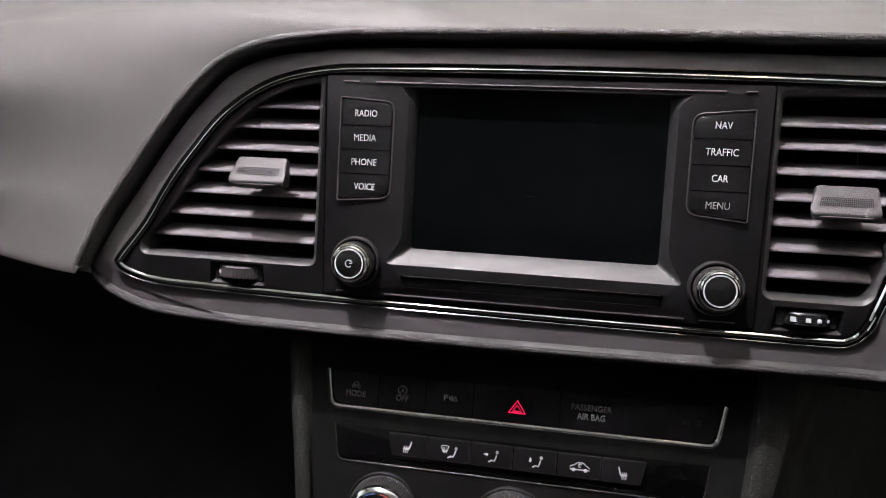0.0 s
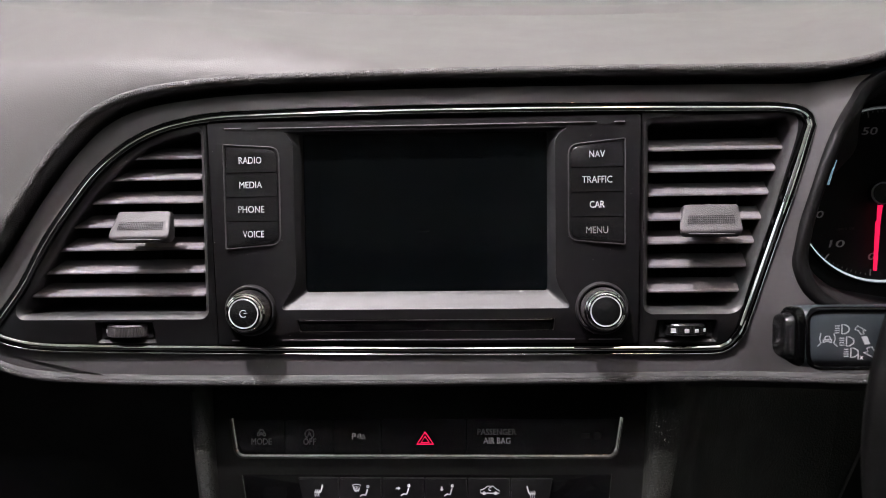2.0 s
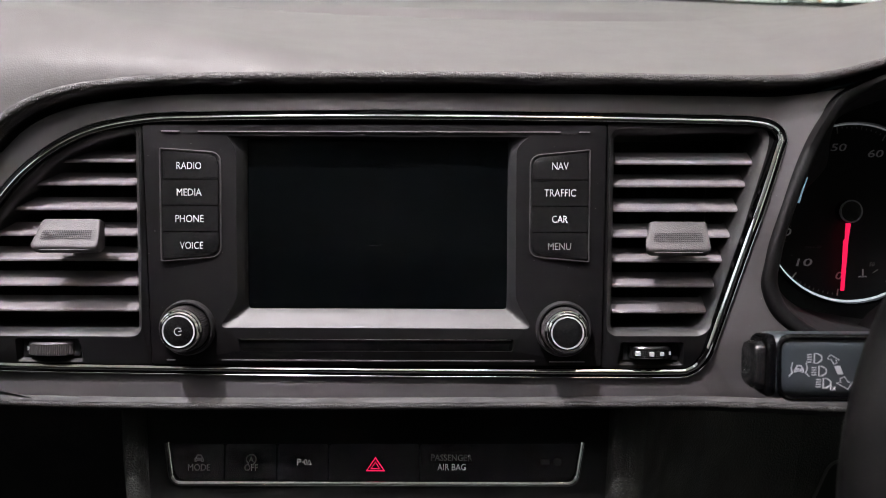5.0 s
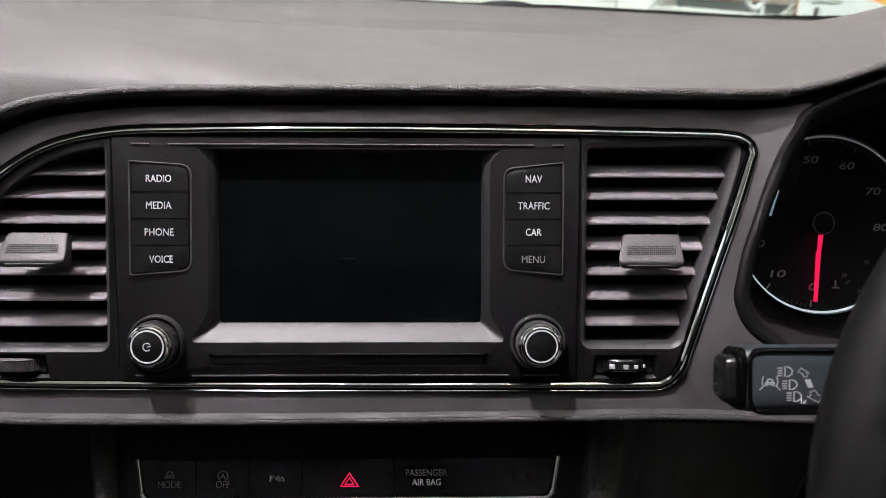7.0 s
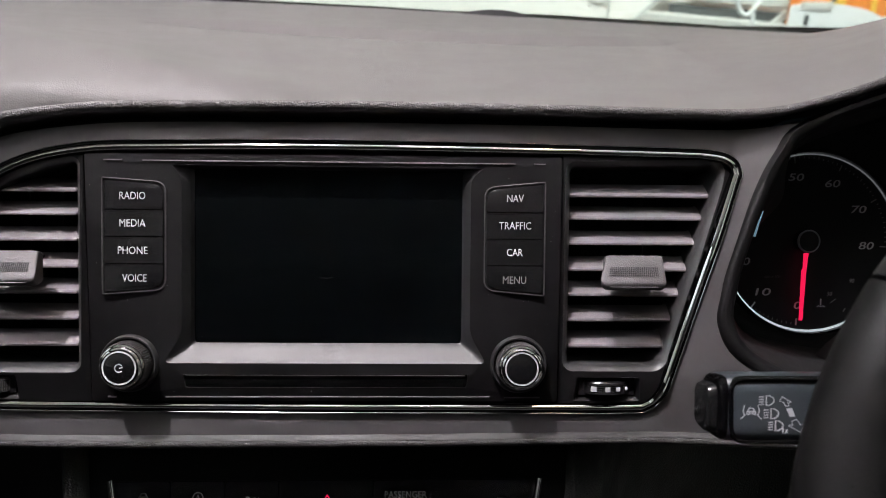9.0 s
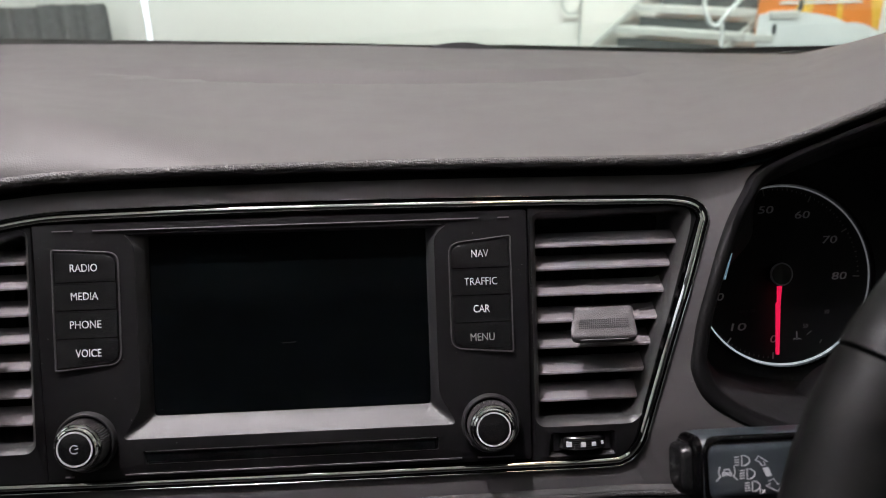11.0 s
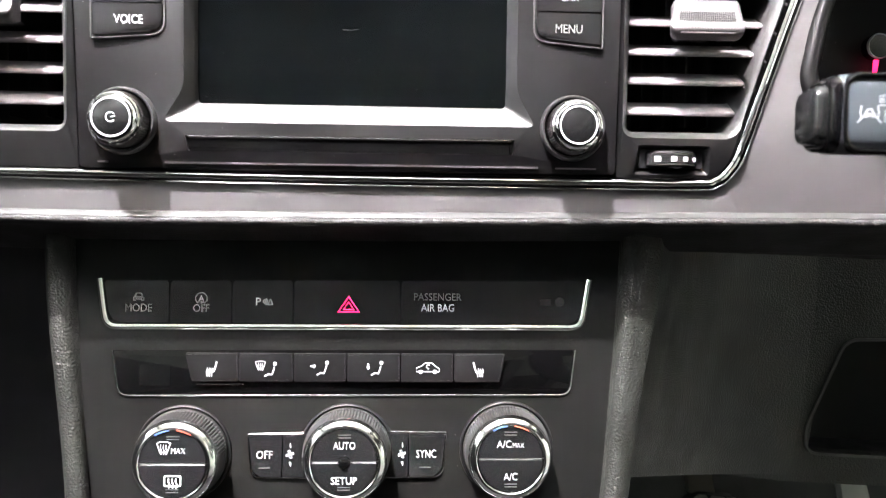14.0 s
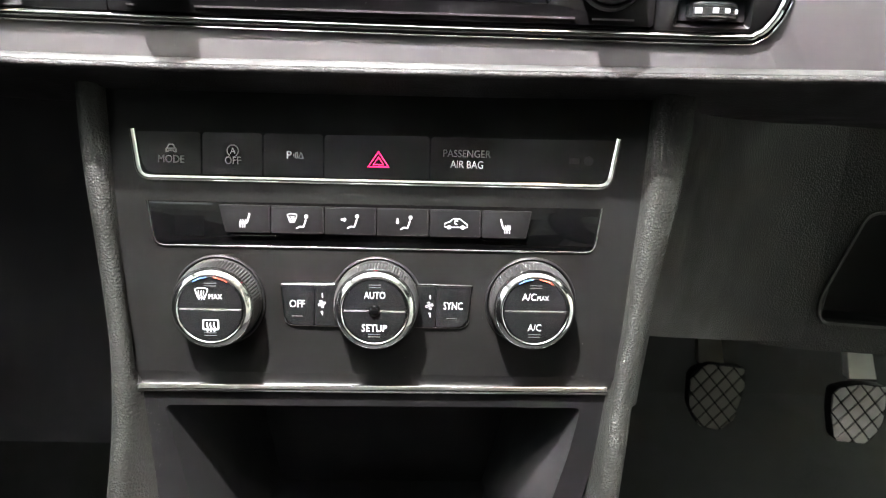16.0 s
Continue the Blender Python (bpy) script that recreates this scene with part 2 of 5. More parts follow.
    if bevel:
        es = list({e for v in vs for e in v.link_edges})
        bmesh.ops.bevel(bm, geom=es, offset=bevel, segments=seg, profile=0.5, affect="EDGES")
    return bm


def plate(bm, outer, holes, y0, y1):
    """A plate with holes: its face at y0, walls back to y1 round every outline."""
    loops = []
    for pts in (outer, *holes):
        vs = [bm.verts.new((p[0], y0, p[1])) for p in pts]
        loops.append(vs)
    edges = [bm.edges.new((vs[i], vs[(i + 1) % len(vs)])) for vs in loops for i in range(len(vs))]
    bmesh.ops.triangle_fill(bm, use_beauty=True, use_dissolve=False, edges=edges)
    for vs in loops:
        back = [bm.verts.new((v.co.x, y1, v.co.z)) for v in vs]
        for i in range(len(vs)):
            j = (i + 1) % len(vs)
            bm.faces.new((vs[i], vs[j], back[j], back[i]))
    return bm


def loft(bm, rows, closed=False, cap=False):
    """Quads between rows of points."""
    vs = [[bm.verts.new(p) for p in r] for r in rows]
    n = len(vs[0])
    for a, b in zip(vs, vs[1:]):
        for i in range(n if closed else n - 1):
            j = (i + 1) % n
            bm.faces.new((a[i], a[j], b[j], b[i]))
    if cap:
        bm.faces.new(vs[0])
        bm.faces.new(vs[-1][::-1])
    return bm


def sweep(bm, path, profile, closed=False):
    """profile (across, out) along a path of (x, y, z) that lies about in the face."""
    p = [Vector(q) for q in path]
    rows, n = [], len(p)
    for i in range(n):
        a = p[(i - 1) % n] if closed or i else p[0]
        b = p[(i + 1) % n] if closed or i < n - 1 else p[-1]
        t = (b - a).normalized()
        side = Vector((t.z, 0, -t.x)).normalized()
        rows.append([p[i] + side * u + Vector((0, -w, 0)) for u, w in profile])
    if closed:
        rows.append(rows[0])
    vs = []
    for k, r in enumerate(rows):
        vs.append(vs[0] if closed and k == n else [bm.verts.new(q) for q in r])
    m = len(profile)
    for a, b in zip(vs, vs[1:]):
        for i in range(m - 1):
            bm.faces.new((a[i], a[i + 1], b[i + 1], b[i]))
    return bm


def ridge(h, top, foot=0.004, outer=(24, 32), inner=(34, 42), n=4):
    """Cross-section of a bright moulding: two gently curved facets that meet in a rounded ridge."""
    halves = []
    for lean0, lean1 in (outer, inner):
        u, w = h * 0.12, top - h * 0.02
        pts, step = [(u, w)], (h - h * 0.12) / n
        for k in range(n):
            u, w = u + step, w - step * math.tan(radians(lean0 + (lean1 - lean0) * (k + 0.5) / n))
            pts.append((u, w))
        halves.append(pts + [(u, -foot)])
    return [(-a, b) for a, b in reversed(halves[0])] + [(0.0, top)] + halves[1]


def lathe(bm, cx, cz, prof, seg=48, depth=0.0):
    """prof: (radius, y, ribbed?) turned about the axis through (cx, cz)."""
    rows = []
    for r, y, *rib in prof:
        row = []
        for i in range(seg):
            a = 2 * math.pi * i / seg
            q = r - (depth if rib and rib[0] and i % 2 else 0)
            row.append((cx + q * math.cos(a), y, cz + q * math.sin(a)))
        rows.append(row)
    loft(bm, rows, closed=True)
    if prof[-1][0] < 0.002:
        bm.verts.ensure_lookup_table()
        n = len(bm.verts)
        bm.faces.new(bm.verts[n - seg:n])
    return bm


def arc(cx, cz, r, a0, a1, n=16):
    return [(cx + r * math.cos(radians(a0 + (a1 - a0) * i / n)), cz + r * math.sin(radians(a0 + (a1 - a0) * i / n))) for i in range(n + 1)]


def stroke(bm, pts, w, y, thick=0.00025, closed=False):
    """A flat line of width w through pts (x, z) that stands out from y by thick."""
    p = [Vector((q[0], 0, q[1])) for q in pts]
    n = len(p)
    rows = []
    for i in range(n):
        a = p[(i - 1) % n] if closed or i else p[0]
        b = p[(i + 1) % n] if closed or i < n - 1 else p[-1]
        t = (b - a).normalized()
        s = Vector((t.z, 0, -t.x)) * w / 2
        rows.append([p[i] + s + Vector((0, y, 0)), p[i] + s + Vector((0, y - thick, 0)), p[i] - s + Vector((0, y - thick, 0)), p[i] - s + Vector((0, y, 0))])
    if closed:
        rows.append(rows[0])
    return loft(bm, rows)


def words(text, cx, cz, height, y, width=None, thick=0.0002, slant=0.0, weight=0.0):
    """Raised print with capitals of that height, centred at (cx, cz)."""
    c = bpy.data.curves.new("print", "FONT")
    c.body, c.align_x, c.resolution_u = text, "CENTER", 3
    c.offset = weight
    ob = new("print", c)
    me = bpy.data.meshes.new_from_object(ob)
    bpy.data.objects.remove(ob)
    bm = bmesh.new()
    bm.from_mesh(me)
    bpy.data.meshes.remove(me)
    xs, ys = [v.co.x for v in bm.verts], [v.co.y for v in bm.verts]
    x0, x1, y0, y1 = min(xs), max(xs), min(ys), max(ys)
    k = height / 0.72
    kx = width / (x1 - x0) if width else k * 0.92
    for v in bm.verts:
        v.co = Vector((cx + (v.co.x - (x0 + x1) / 2) * kx + slant * (v.co.y - 0.36) * k, y - thick, cz + (v.co.y - 0.36) * k))
    ext = bmesh.ops.extrude_face_region(bm, geom=list(bm.faces))
    for v in ext["geom"]:
        if isinstance(v, bmesh.types.BMVert):
            v.co.y += thick
    return bm


def clip_poly(poly, edges_of):
    """poly cut to the convex outline edges_of (both counter-clockwise)."""
    out = list(poly)
    m = len(edges_of)
    for i in range(m):
        a, b = edges_of[i], edges_of[(i + 1) % m]
        inside = lambda p: (b[0] - a[0]) * (p[1] - a[1]) - (b[1] - a[1]) * (p[0] - a[0]) >= 0
        src, out = out, []
        for j in range(len(src)):
            p, q = src[j], src[(j + 1) % len(src)]
            ip, iq = inside(p), inside(q)
            if ip:
                out.append(p)
            if ip != iq:
                d1 = (b[0] - a[0]) * (p[1] - a[1]) - (b[1] - a[1]) * (p[0] - a[0])
                d2 = (b[0] - a[0]) * (q[1] - a[1]) - (b[1] - a[1]) * (q[0] - a[0])
                t = d1 / (d1 - d2)
                out.append((p[0] + (q[0] - p[0]) * t, p[1] + (q[1] - p[1]) * t))
        if len(out) < 3:
            return []
    return out


def B():
    return bmesh.new()


# ---- dashboard ----
# rim of the opening in the pad, from its pointed end over the top to the cowl over the dials (x, z)
RIM = smooth_path([(-0.2958, 0, -0.0850), (-0.2950, 0, -0.0800), (-0.279, 0, -0.050), (-0.260, 0, -0.022), (-0.239, 0, 0.008), (-0.219, 0, 0.032), (-0.199, 0, 0.050),
                   (-0.1745, 0, 0.0605), (-0.141, 0, 0.0658), (-0.10, 0, 0.0685), (0.0, 0, 0.0696), (0.10, 0, 0.0692), (0.19, 0, 0.0680),
                   (0.225, 0, 0.0680), (0.250, 0, 0.0705), (0.278, 0, 0.0775), (0.310, 0, 0.0885), (0.34, 0, 0.0985), (0.39, 0, 0.113),
                   (0.45, 0, 0.118), (0.52, 0, 0.110), (0.60, 0, 0.085)], 8)


def key(table, u):
    """Values between the rows (u, values...) of a table."""
    for a, b in zip(table, table[1:]):
        if u <= b[0]:
            t = max(0.0, (u - a[0]) / (b[0] - a[0]))
            t = t * t * (3 - 2 * t)
            return [p + (q - p) * t for p, q in zip(a[1:], b[1:])]
    return list(table[-1][1:])


dashboard = thing("dashboard", (0, 0, -0.11), "dark grey soft-touch car dashboard with a grained padded edge", "dashboard")
# per place along the rim: end point, leaving and arriving handles of the pad's lines
FLOW = [(0.00, -0.78, 0.15, -0.055, -0.12, 0.022, 0.004, 0.20, -0.03, 0.00),
        (0.05, -0.78, 0.11, -0.035, -0.12, 0.014, 0.014, 0.20, -0.03, 0.00),
        (0.13, -0.78, 0.06, 0.010, -0.12, -0.01, 0.030, 0.20, -0.02, -0.01),
        (0.22, -0.78, 0.16, 0.090, -0.10, 0.00, 0.050, 0.18, -0.06, -0.04),
        (0.30, -0.66, 0.43, 0.262, -0.05, 0.02, 0.058, 0.08, -0.15, -0.06),
        (0.38, -0.36, 0.48, 0.2795, -0.01, 0.09, 0.038, 0.02, -0.16, -0.065),
        (0.50, 0.00, 0.48, 0.2685, 0.00, 0.12, 0.044, 0.00, -0.16, -0.066),
        (0.64, 0.30, 0.48, 0.2555, 0.00, 0.12, 0.044, 0.00, -0.16, -0.066),
        (0.72, 0.43, 0.48, 0.250, 0.02, 0.09, 0.050, -0.02, -0.18, -0.070),
        (0.82, 0.55, 0.48, 0.246, 0.02, 0.08, 0.085, -0.02, -0.22, -0.060),
        (1.00, 0.80, 0.48, 0.240, 0.02, 0.08, 0.080, -0.02, -0.22, -0.060)]


def pad_lines():
    n = len(RIM)
    length = [0.0]
    for a, b in zip(RIM, RIM[1:]):
        length.append(length[-1] + (b - a).length)
    edge, top = [], []
    for i, c in enumerate(RIM):
        u = length[i] / length[-1]
        t = (RIM[min(i + 1, n - 1)] - RIM[max(i - 1, 0)]).normalized()
        out = Vector((-t.z, 0, t.x))
        ex, ey, ez, ax, ay, az, bx, by, bz = key(FLOW, u)
        s = [c + out * d + Vector((0, y, 0)) for d, y in ((0.0006, 0.022), (0.0002, 0.000), (0.0000, -0.0078), (0.0004, -0.0094), (0.0011, -0.0103), (0.0022, -0.0108), (0.0035, -0.0109), (0.0045, -0.0105), (0.0052, -0.0097))]
        edge.append(s)
        p0, p3 = s[-1], Vector((ex, ey, ez))
        p1, p2 = p0 + Vector((ax, ay, az)), p3 + Vector((bx, by, bz))
        row = []
        for k in range(0, 161):
            q = (k / 160) ** 1.3
            row.append((1 - q) ** 3 * p0 + 3 * q * (1 - q) ** 2 * p1 + 3 * q * q * (1 - q) * p2 + q ** 3 * p3)
        for v in row:
            # shallow dip of the speaker panel towards the glass
            yc = 0.226 + (1.25 if v.x < 0 else 0.72) * v.x * v.x
            if 0.20 < v.y < 0.36 and -0.19 < v.x < 0.30 and v.y > yc:
                k = min((v.y - yc) / 0.005, 1) * max(0.0, 1 - (v.y - yc) / 0.075) * min((v.x + 0.19) / 0.12, 1) * min((0.30 - v.x) / 0.2, 1)
                v.z -= 0.024 * k
        top.append(row)
    return edge, top


EDGE, TOP = pad_lines()
part("top_pad", loft(B(), TOP), M_PAD, dashboard, "matt grey-black soft pad reaching to the windscreen", sharp=80)
part("padded_edge", loft(B(), EDGE), M_EDGE, dashboard, "black leather-grained rolled edge", sharp=80)

# rolled ledge under the face
LEDGE = smooth_path([(-0.3005, 0.006, -0.0795), (-0.2985, 0.002, -0.0860), (-0.2930, 0, -0.0945), (-0.2780, 0, -0.1035), (-0.25, 0, -0.1115), (-0.195, 0, -0.1145), (-0.117, 0, -0.1155),
                     (0.02, 0, -0.1150), (0.15, 0, -0.1135), (0.26, 0, -0.1125), (0.36, 0, -0.115), (0.50, 0, -0.12), (0.8, 0, -0.12)], 8)
def sink(z):
    """The foot of the whole face curves back."""
    return 0.0055 * min(1.0, max(0.0, (-0.0790 - z) / 0.0150)) ** 1.3


def foot(co):
    return Vector((co.x, co.y + sink(co.z), co.z))


def face_y(x, z):
    """How far the trim stands back (or, beside the dials, out) from the flat face."""
    return sink(z) + 0.06 * max(0.0, -0.0975 - z) - 0.16 * max(0.0, x - 0.185) + 0.10 * max(0.0, z - 0.056) + 0.12 * max(0.0, z) * min(1.0, max(0.0, (x - 0.185) / 0.04))


for p in LEDGE:
    p.y += face_y(min(p.x, 0.40), -0.07)
part("ledge_cap", sweep(B(), LEDGE, [(-0.0056, -0.030), (-0.0056, -0.0110), (-0.0054, -0.0090), (-0.0049, -0.0080), (-0.0020, -0.0054), (-0.0017, -0.0053), (-0.0014, -0.0070)]), M_CAP, dashboard, "smooth dark grey top of the ledge", sharp=60)
part("lower_ledge", sweep(B(), LEDGE, [(-0.0018, -0.0075), (-0.0017, -0.0056), (-0.0010, -0.0047), (0.0003, -0.0042), (0.0014, -0.0046), (0.0024, -0.0062), (0.0030, -0.0090), (0.0036, -0.0140), (0.0060, -0.025), (0.018, -0.06), (0.024, -0.16)]),
     M_LEDGE, dashboard, "black leather-grained ledge", sharp=80)

# graphite trim between the pad and the bright moulding
CHROME = smooth_path([(-0.1345, 0, 0.0492), (-0.09, 0, 0.0512), (0.0, 0, 0.0520), (0.10, 0, 0.0513), (0.19, 0, 0.0497), (0.2115, 0, 0.0487), (0.2220, 0, 0.0460), (0.2264, 0, 0.0394), (0.2240, 0, 0.0305), (0.2069, 0, -0.0220),
                      (0.1905, 0, -0.0750), (0.1860, 0, -0.0870), (0.1800, 0, -0.0932), (0.1680, 0, -0.0948), (0.10, 0, -0.0948), (0.0, 0, -0.0946), (-0.13, 0, -0.0936), (-0.195, 0, -0.0926), (-0.245, 0, -0.0910), (-0.2660, 0, -0.0868),
                      (-0.2735, 0, -0.0815), (-0.2715, 0, -0.0760), (-0.2538, 0, -0.0530), (-0.2382, 0, -0.0265), (-0.2215, 0, -0.0035), (-0.1995, 0, 0.0215), (-0.1698, 0, 0.0405)], 6, closed=True)
HOLE = [(p.x, p.z) for p in CHROME]
for p in CHROME:
    p.y = face_y(p.x, p.z)
RIM_IN = []
for i, c in enumerate(RIM):
    t = (RIM[min(i + 1, len(RIM) - 1)] - RIM[max(i - 1, 0)]).normalized()
    RIM_IN.append(c + Vector((t.z, 0, -t.x)) * (0.0046 * min(1.0, i / 16)))
# dark strip set back in the gap, coloured as the pad's shade
part("shadow_gap", loft(B(), [[c + (c - q) * 0.6 + Vector((0, 0.019, 0)) for c, q in zip(RIM, RIM_IN)], [c * 2 - q + Vector((0, 0.017, 0)) for c, q in zip(RIM_IN, RIM)]]), M_DARK, dashboard, "dark strip standing in for the shade under the padded edge", sharp=60)
part("facia_back", box(B(), -0.1350, 0.1315, 0.0128, 0.0145, -0.0935, 0.0510), M_DARK, dashboard, "dark backing behind the radio")
BINNACLE = [(p.x, p.z) for p in smooth_path([(0.2610, 0, 0.067), (0.2465, 0, 0.0500), (0.2350, 0, 0.0275), (0.2225, 0, -0.009), (0.2180, 0, -0.0285), (0.2168, 0, -0.0470), (0.2300, 0, -0.0670), (0.272, 0, -0.086),
                                             (0.34, 0, -0.098), (0.42, 0, -0.098), (0.50, 0, -0.085), (0.545, 0, -0.03), (0.55, 0, 0.03), (0.52, 0, 0.085), (0.45, 0, 0.108), (0.37, 0, 0.104), (0.31, 0, 0.086)], 6, closed=True)]
grown = []
for i, p in enumerate(CHROME):
    t = (CHROME[(i + 1) % len(CHROME)] - CHROME[i - 1]).normalized()
    grown.append((p.x - t.z * 0.0027, p.z + t.x * 0.0027))
outer = [(p.x, p.z) for p in RIM_IN if -0.2985 < p.x < 0.252] + BINNACLE[:55] + [(0.60, -0.100), (0.60, -0.106)] + [(p.x, p.z + 0.0035) for p in reversed(LEDGE) if -0.29 < p.x < 0.59]
bm = plate(B(), outer, [[(p[0], p[1]) for p in grown]], 0.0015, 0.02)
for v in bm.verts:
    if v.co.y < 0.01:
        v.co.y += face_y(v.co.x, v.co.z)
# closing plate under the brow; its dark colour stands for the shade there
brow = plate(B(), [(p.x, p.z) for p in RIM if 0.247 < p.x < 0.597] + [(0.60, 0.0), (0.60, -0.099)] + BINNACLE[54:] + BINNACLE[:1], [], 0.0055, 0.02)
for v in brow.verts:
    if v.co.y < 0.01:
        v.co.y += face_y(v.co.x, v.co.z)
part("brow_shade_plate", brow, M_DARK, dashboard, "dark closing plate for the shade under the padded brow", sharp=20)
part("face_trim", bm, M_TRIM, dashboard, "satin graphite trim plate", sharp=20)
part("bright_moulding", sweep(B(), CHROME, [(u + 0.0007, w) for u, w in ridge(0.0016, 0.0016, 0.008)], closed=True), M_CHROME, dashboard, "thin chrome moulding", sharp=60)
part("gloss_band", sweep(B(), CHROME, [(-0.0026, -0.009), (-0.0025, 0.0001), (-0.0022, 0.0005), (-0.0016, 0.0007), (-0.0009, 0.0006), (-0.0008, -0.002)], closed=True), M_GLOSS, dashboard, "glossy black band beside the chrome", sharp=60)
part("outer_bright_line", sweep(B(), CHROME, [(u - 0.0028, w) for u, w in ridge(0.0004, 0.0006, 0.009)], closed=True), M_SMOKE, dashboard, "hairline bright outer edge", sharp=60)
part("inner_moulding", sweep(B(), CHROME, [(0.0023, -0.004), (0.0023, 0.0001), (0.0026, 0.0005), (0.0030, 0.0004), (0.0034, -0.004)], closed=True), M_GLOSS, dashboard, "glossy black inner moulding", sharp=60)
# closing panels under the dash, the deep shade there put into their dark colour
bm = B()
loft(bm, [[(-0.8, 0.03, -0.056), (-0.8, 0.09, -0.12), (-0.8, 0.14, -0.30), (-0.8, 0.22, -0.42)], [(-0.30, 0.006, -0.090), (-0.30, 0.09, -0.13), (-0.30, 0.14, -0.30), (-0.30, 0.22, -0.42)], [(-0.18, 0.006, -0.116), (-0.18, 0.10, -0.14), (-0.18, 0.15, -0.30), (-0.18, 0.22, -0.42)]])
part("passenger_lower_panel", bm, M_DARK, dashboard, "lower panel coloured near-black for the shade under the dash", sharp=60)

# ---- infotainment unit ----
unit = thing("infotainment_unit", (0, 0, -0.09), "black car radio unit with a dark screen and two knobs", "car radio")
REC_OUT = [(-0.0855, 0.0405), (-0.0800, 0.0340), (-0.0800, -0.0520), (-0.0905, -0.0685), (0.0880, -0.0685), (0.0785, -0.0520), (0.0785, 0.0340), (0.0855, 0.0400)]
REC_IN = [(-0.0757, 0.0392), (-0.0757, 0.0300), (-0.0760, -0.0500), (-0.0757, -0.0585), (0.0740, -0.0585), (0.0743, -0.0500), (0.0743, 0.0300), (0.0743, 0.0385)]
face = [(-0.1305, -0.0905), (0.1283, -0.0905), (0.1290, 0.0465), (-0.1325, 0.0465)]
SLOT = [(-0.0800, -0.0747), (0.0778, -0.0747), (0.0772, -0.0818), (-0.0785, -0.0822)]
bm = plate(B(), round_poly(face, 0.0015), [round_poly(REC_OUT, [0.001, 0.004, 0.005, 0.004, 0.004, 0.005, 0.004, 0.001], 4), round_poly(SLOT, 0.0008)], 0.0, 0.012)
part("faceplate", bm, M_FACE, unit, "matt black faceplate", foot, sharp=30)
a, b = round_poly(REC_OUT, [0.001, 0.004, 0.005, 0.004, 0.004, 0.005, 0.004, 0.001], 4), round_poly(REC_IN, [0.001, 0.001, 0.004, 0.002, 0.002, 0.004, 0.001, 0.001], 4)
part("screen_surround", loft(B(), [[(p.x, 0.0001, p.y) for p in a], [(p.x * 0.3 + q.x * 0.7, 0.0050, p.y * 0.3 + q.y * 0.7) for p, q in zip(a, b)], [(q.x, 0.0085, q.y) for q in b], [(q.x, 0.0100, q.y) for q in b]], closed=True), M_SOFT, unit, "bevelled black surround", sharp=40)
screen = part("screen", prism(B(), round_poly([(-0.077, 0.0405), (0.0755, 0.0405), (0.0755, -0.0600), (-0.077, -0.0600)], 0.001), 0.0092, 0.0125), M_SCREEN, unit, "switched-off dark glass display")
bm = B()
stroke(bm, [(-0.006, -0.0215), (-0.002, -0.0218), (0.0015, -0.0212)], 0.0003, 0.0092, 0.00005)
for sx, sz in ((0.052, 0.004), (-0.018, 0.001), (0.002, -0.036), (-0.064, -0.034), (-0.072, -0.0552), (0.068, -0.0545), (0.03, -0.05)):
    stroke(bm, [(sx - 0.0003, sz), (sx + 0.0003, sz + 0.0001)], 0.0003, 0.0092, 0.00005)
part("dust", bm, M_FAINT, screen, "fine scratches and dust specks", kind="stuff")
part("disc_slot", prism(B(), round_poly([(p[0] * 0.996, p[1] * 0.9985 - 0.0001) for p in SLOT], 0.0007), 0.0012, 0.008, 0.0018), M_GLOSS, unit, "glossy black disc slot")
# chrome strip added so that the flap's upper bevel shows its highlight
part("slot_lip", sweep(B(), [(-0.0785, 0.0008, -0.0752), (0.0762, 0.0008, -0.0752)], ridge(0.0005, 0.0007, 0.001)), M_SMOKE, unit, "smoked chrome strip for the highlight along the disc slot", sharp=60)
# upper and lower lips: pale slat plastic stands in for their lit edges
bm = B()
box(bm, -0.1218, -0.1115, -0.0010, 0.002, 0.0427, 0.0433)
box(bm, -0.1010, 0.1030, -0.0010, 0.002, 0.0425, 0.0431)
box(bm, 0.1135, 0.1196, -0.0010, 0.002, 0.0425, 0.0431)
part("upper_lip", bm, M_SLAT, unit, "thin stepped upper lip")
for x0, x1, z0, z1 in ((-0.1112, -0.1014, 0.0418, 0.0436), (0.1034, 0.1131, 0.0416, 0.0434)):
    part("removal_slot", box(B(), x0, x1, -0.0002, 0.004, z0, z1), M_DARK, unit, "dark removal slot")
bm = B()
box(bm, -0.1216, -0.1170, -0.0008, 0.002, -0.0881, -0.0874)
box(bm, -0.0900, 0.0900, -0.0008, 0.002, -0.0882, -0.0874)
box(bm, 0.0985, 0.1185, -0.0008, 0.002, -0.0883, -0.0876)
part("lower_lip", bm, M_SLAT, unit, "thin stepped lower lip", foot)

# flat dark plates behind the buttons stand in for their shaded gaps
part("button_gap_shade", prism(B(), round_poly([(-0.1224, -0.0300), (-0.0892, -0.0274), (-0.0889, 0.0306), (-0.1224, 0.0329)], [0.001, 0.006, 0.006, 0.001]), -0.0002, 0.002), M_DARK, unit, "dark plate standing in for the shaded gap round the buttons")
part("button_gap_shade", prism(B(), round_poly([(0.0866, -0.0268), (0.1193, -0.0297), (0.1194, 0.0325), (0.0867, 0.0291)], [0.006, 0.001, 0.001, 0.006]), -0.0002, 0.002), M_DARK, unit, "dark plate standing in for the shaded gap round the buttons")
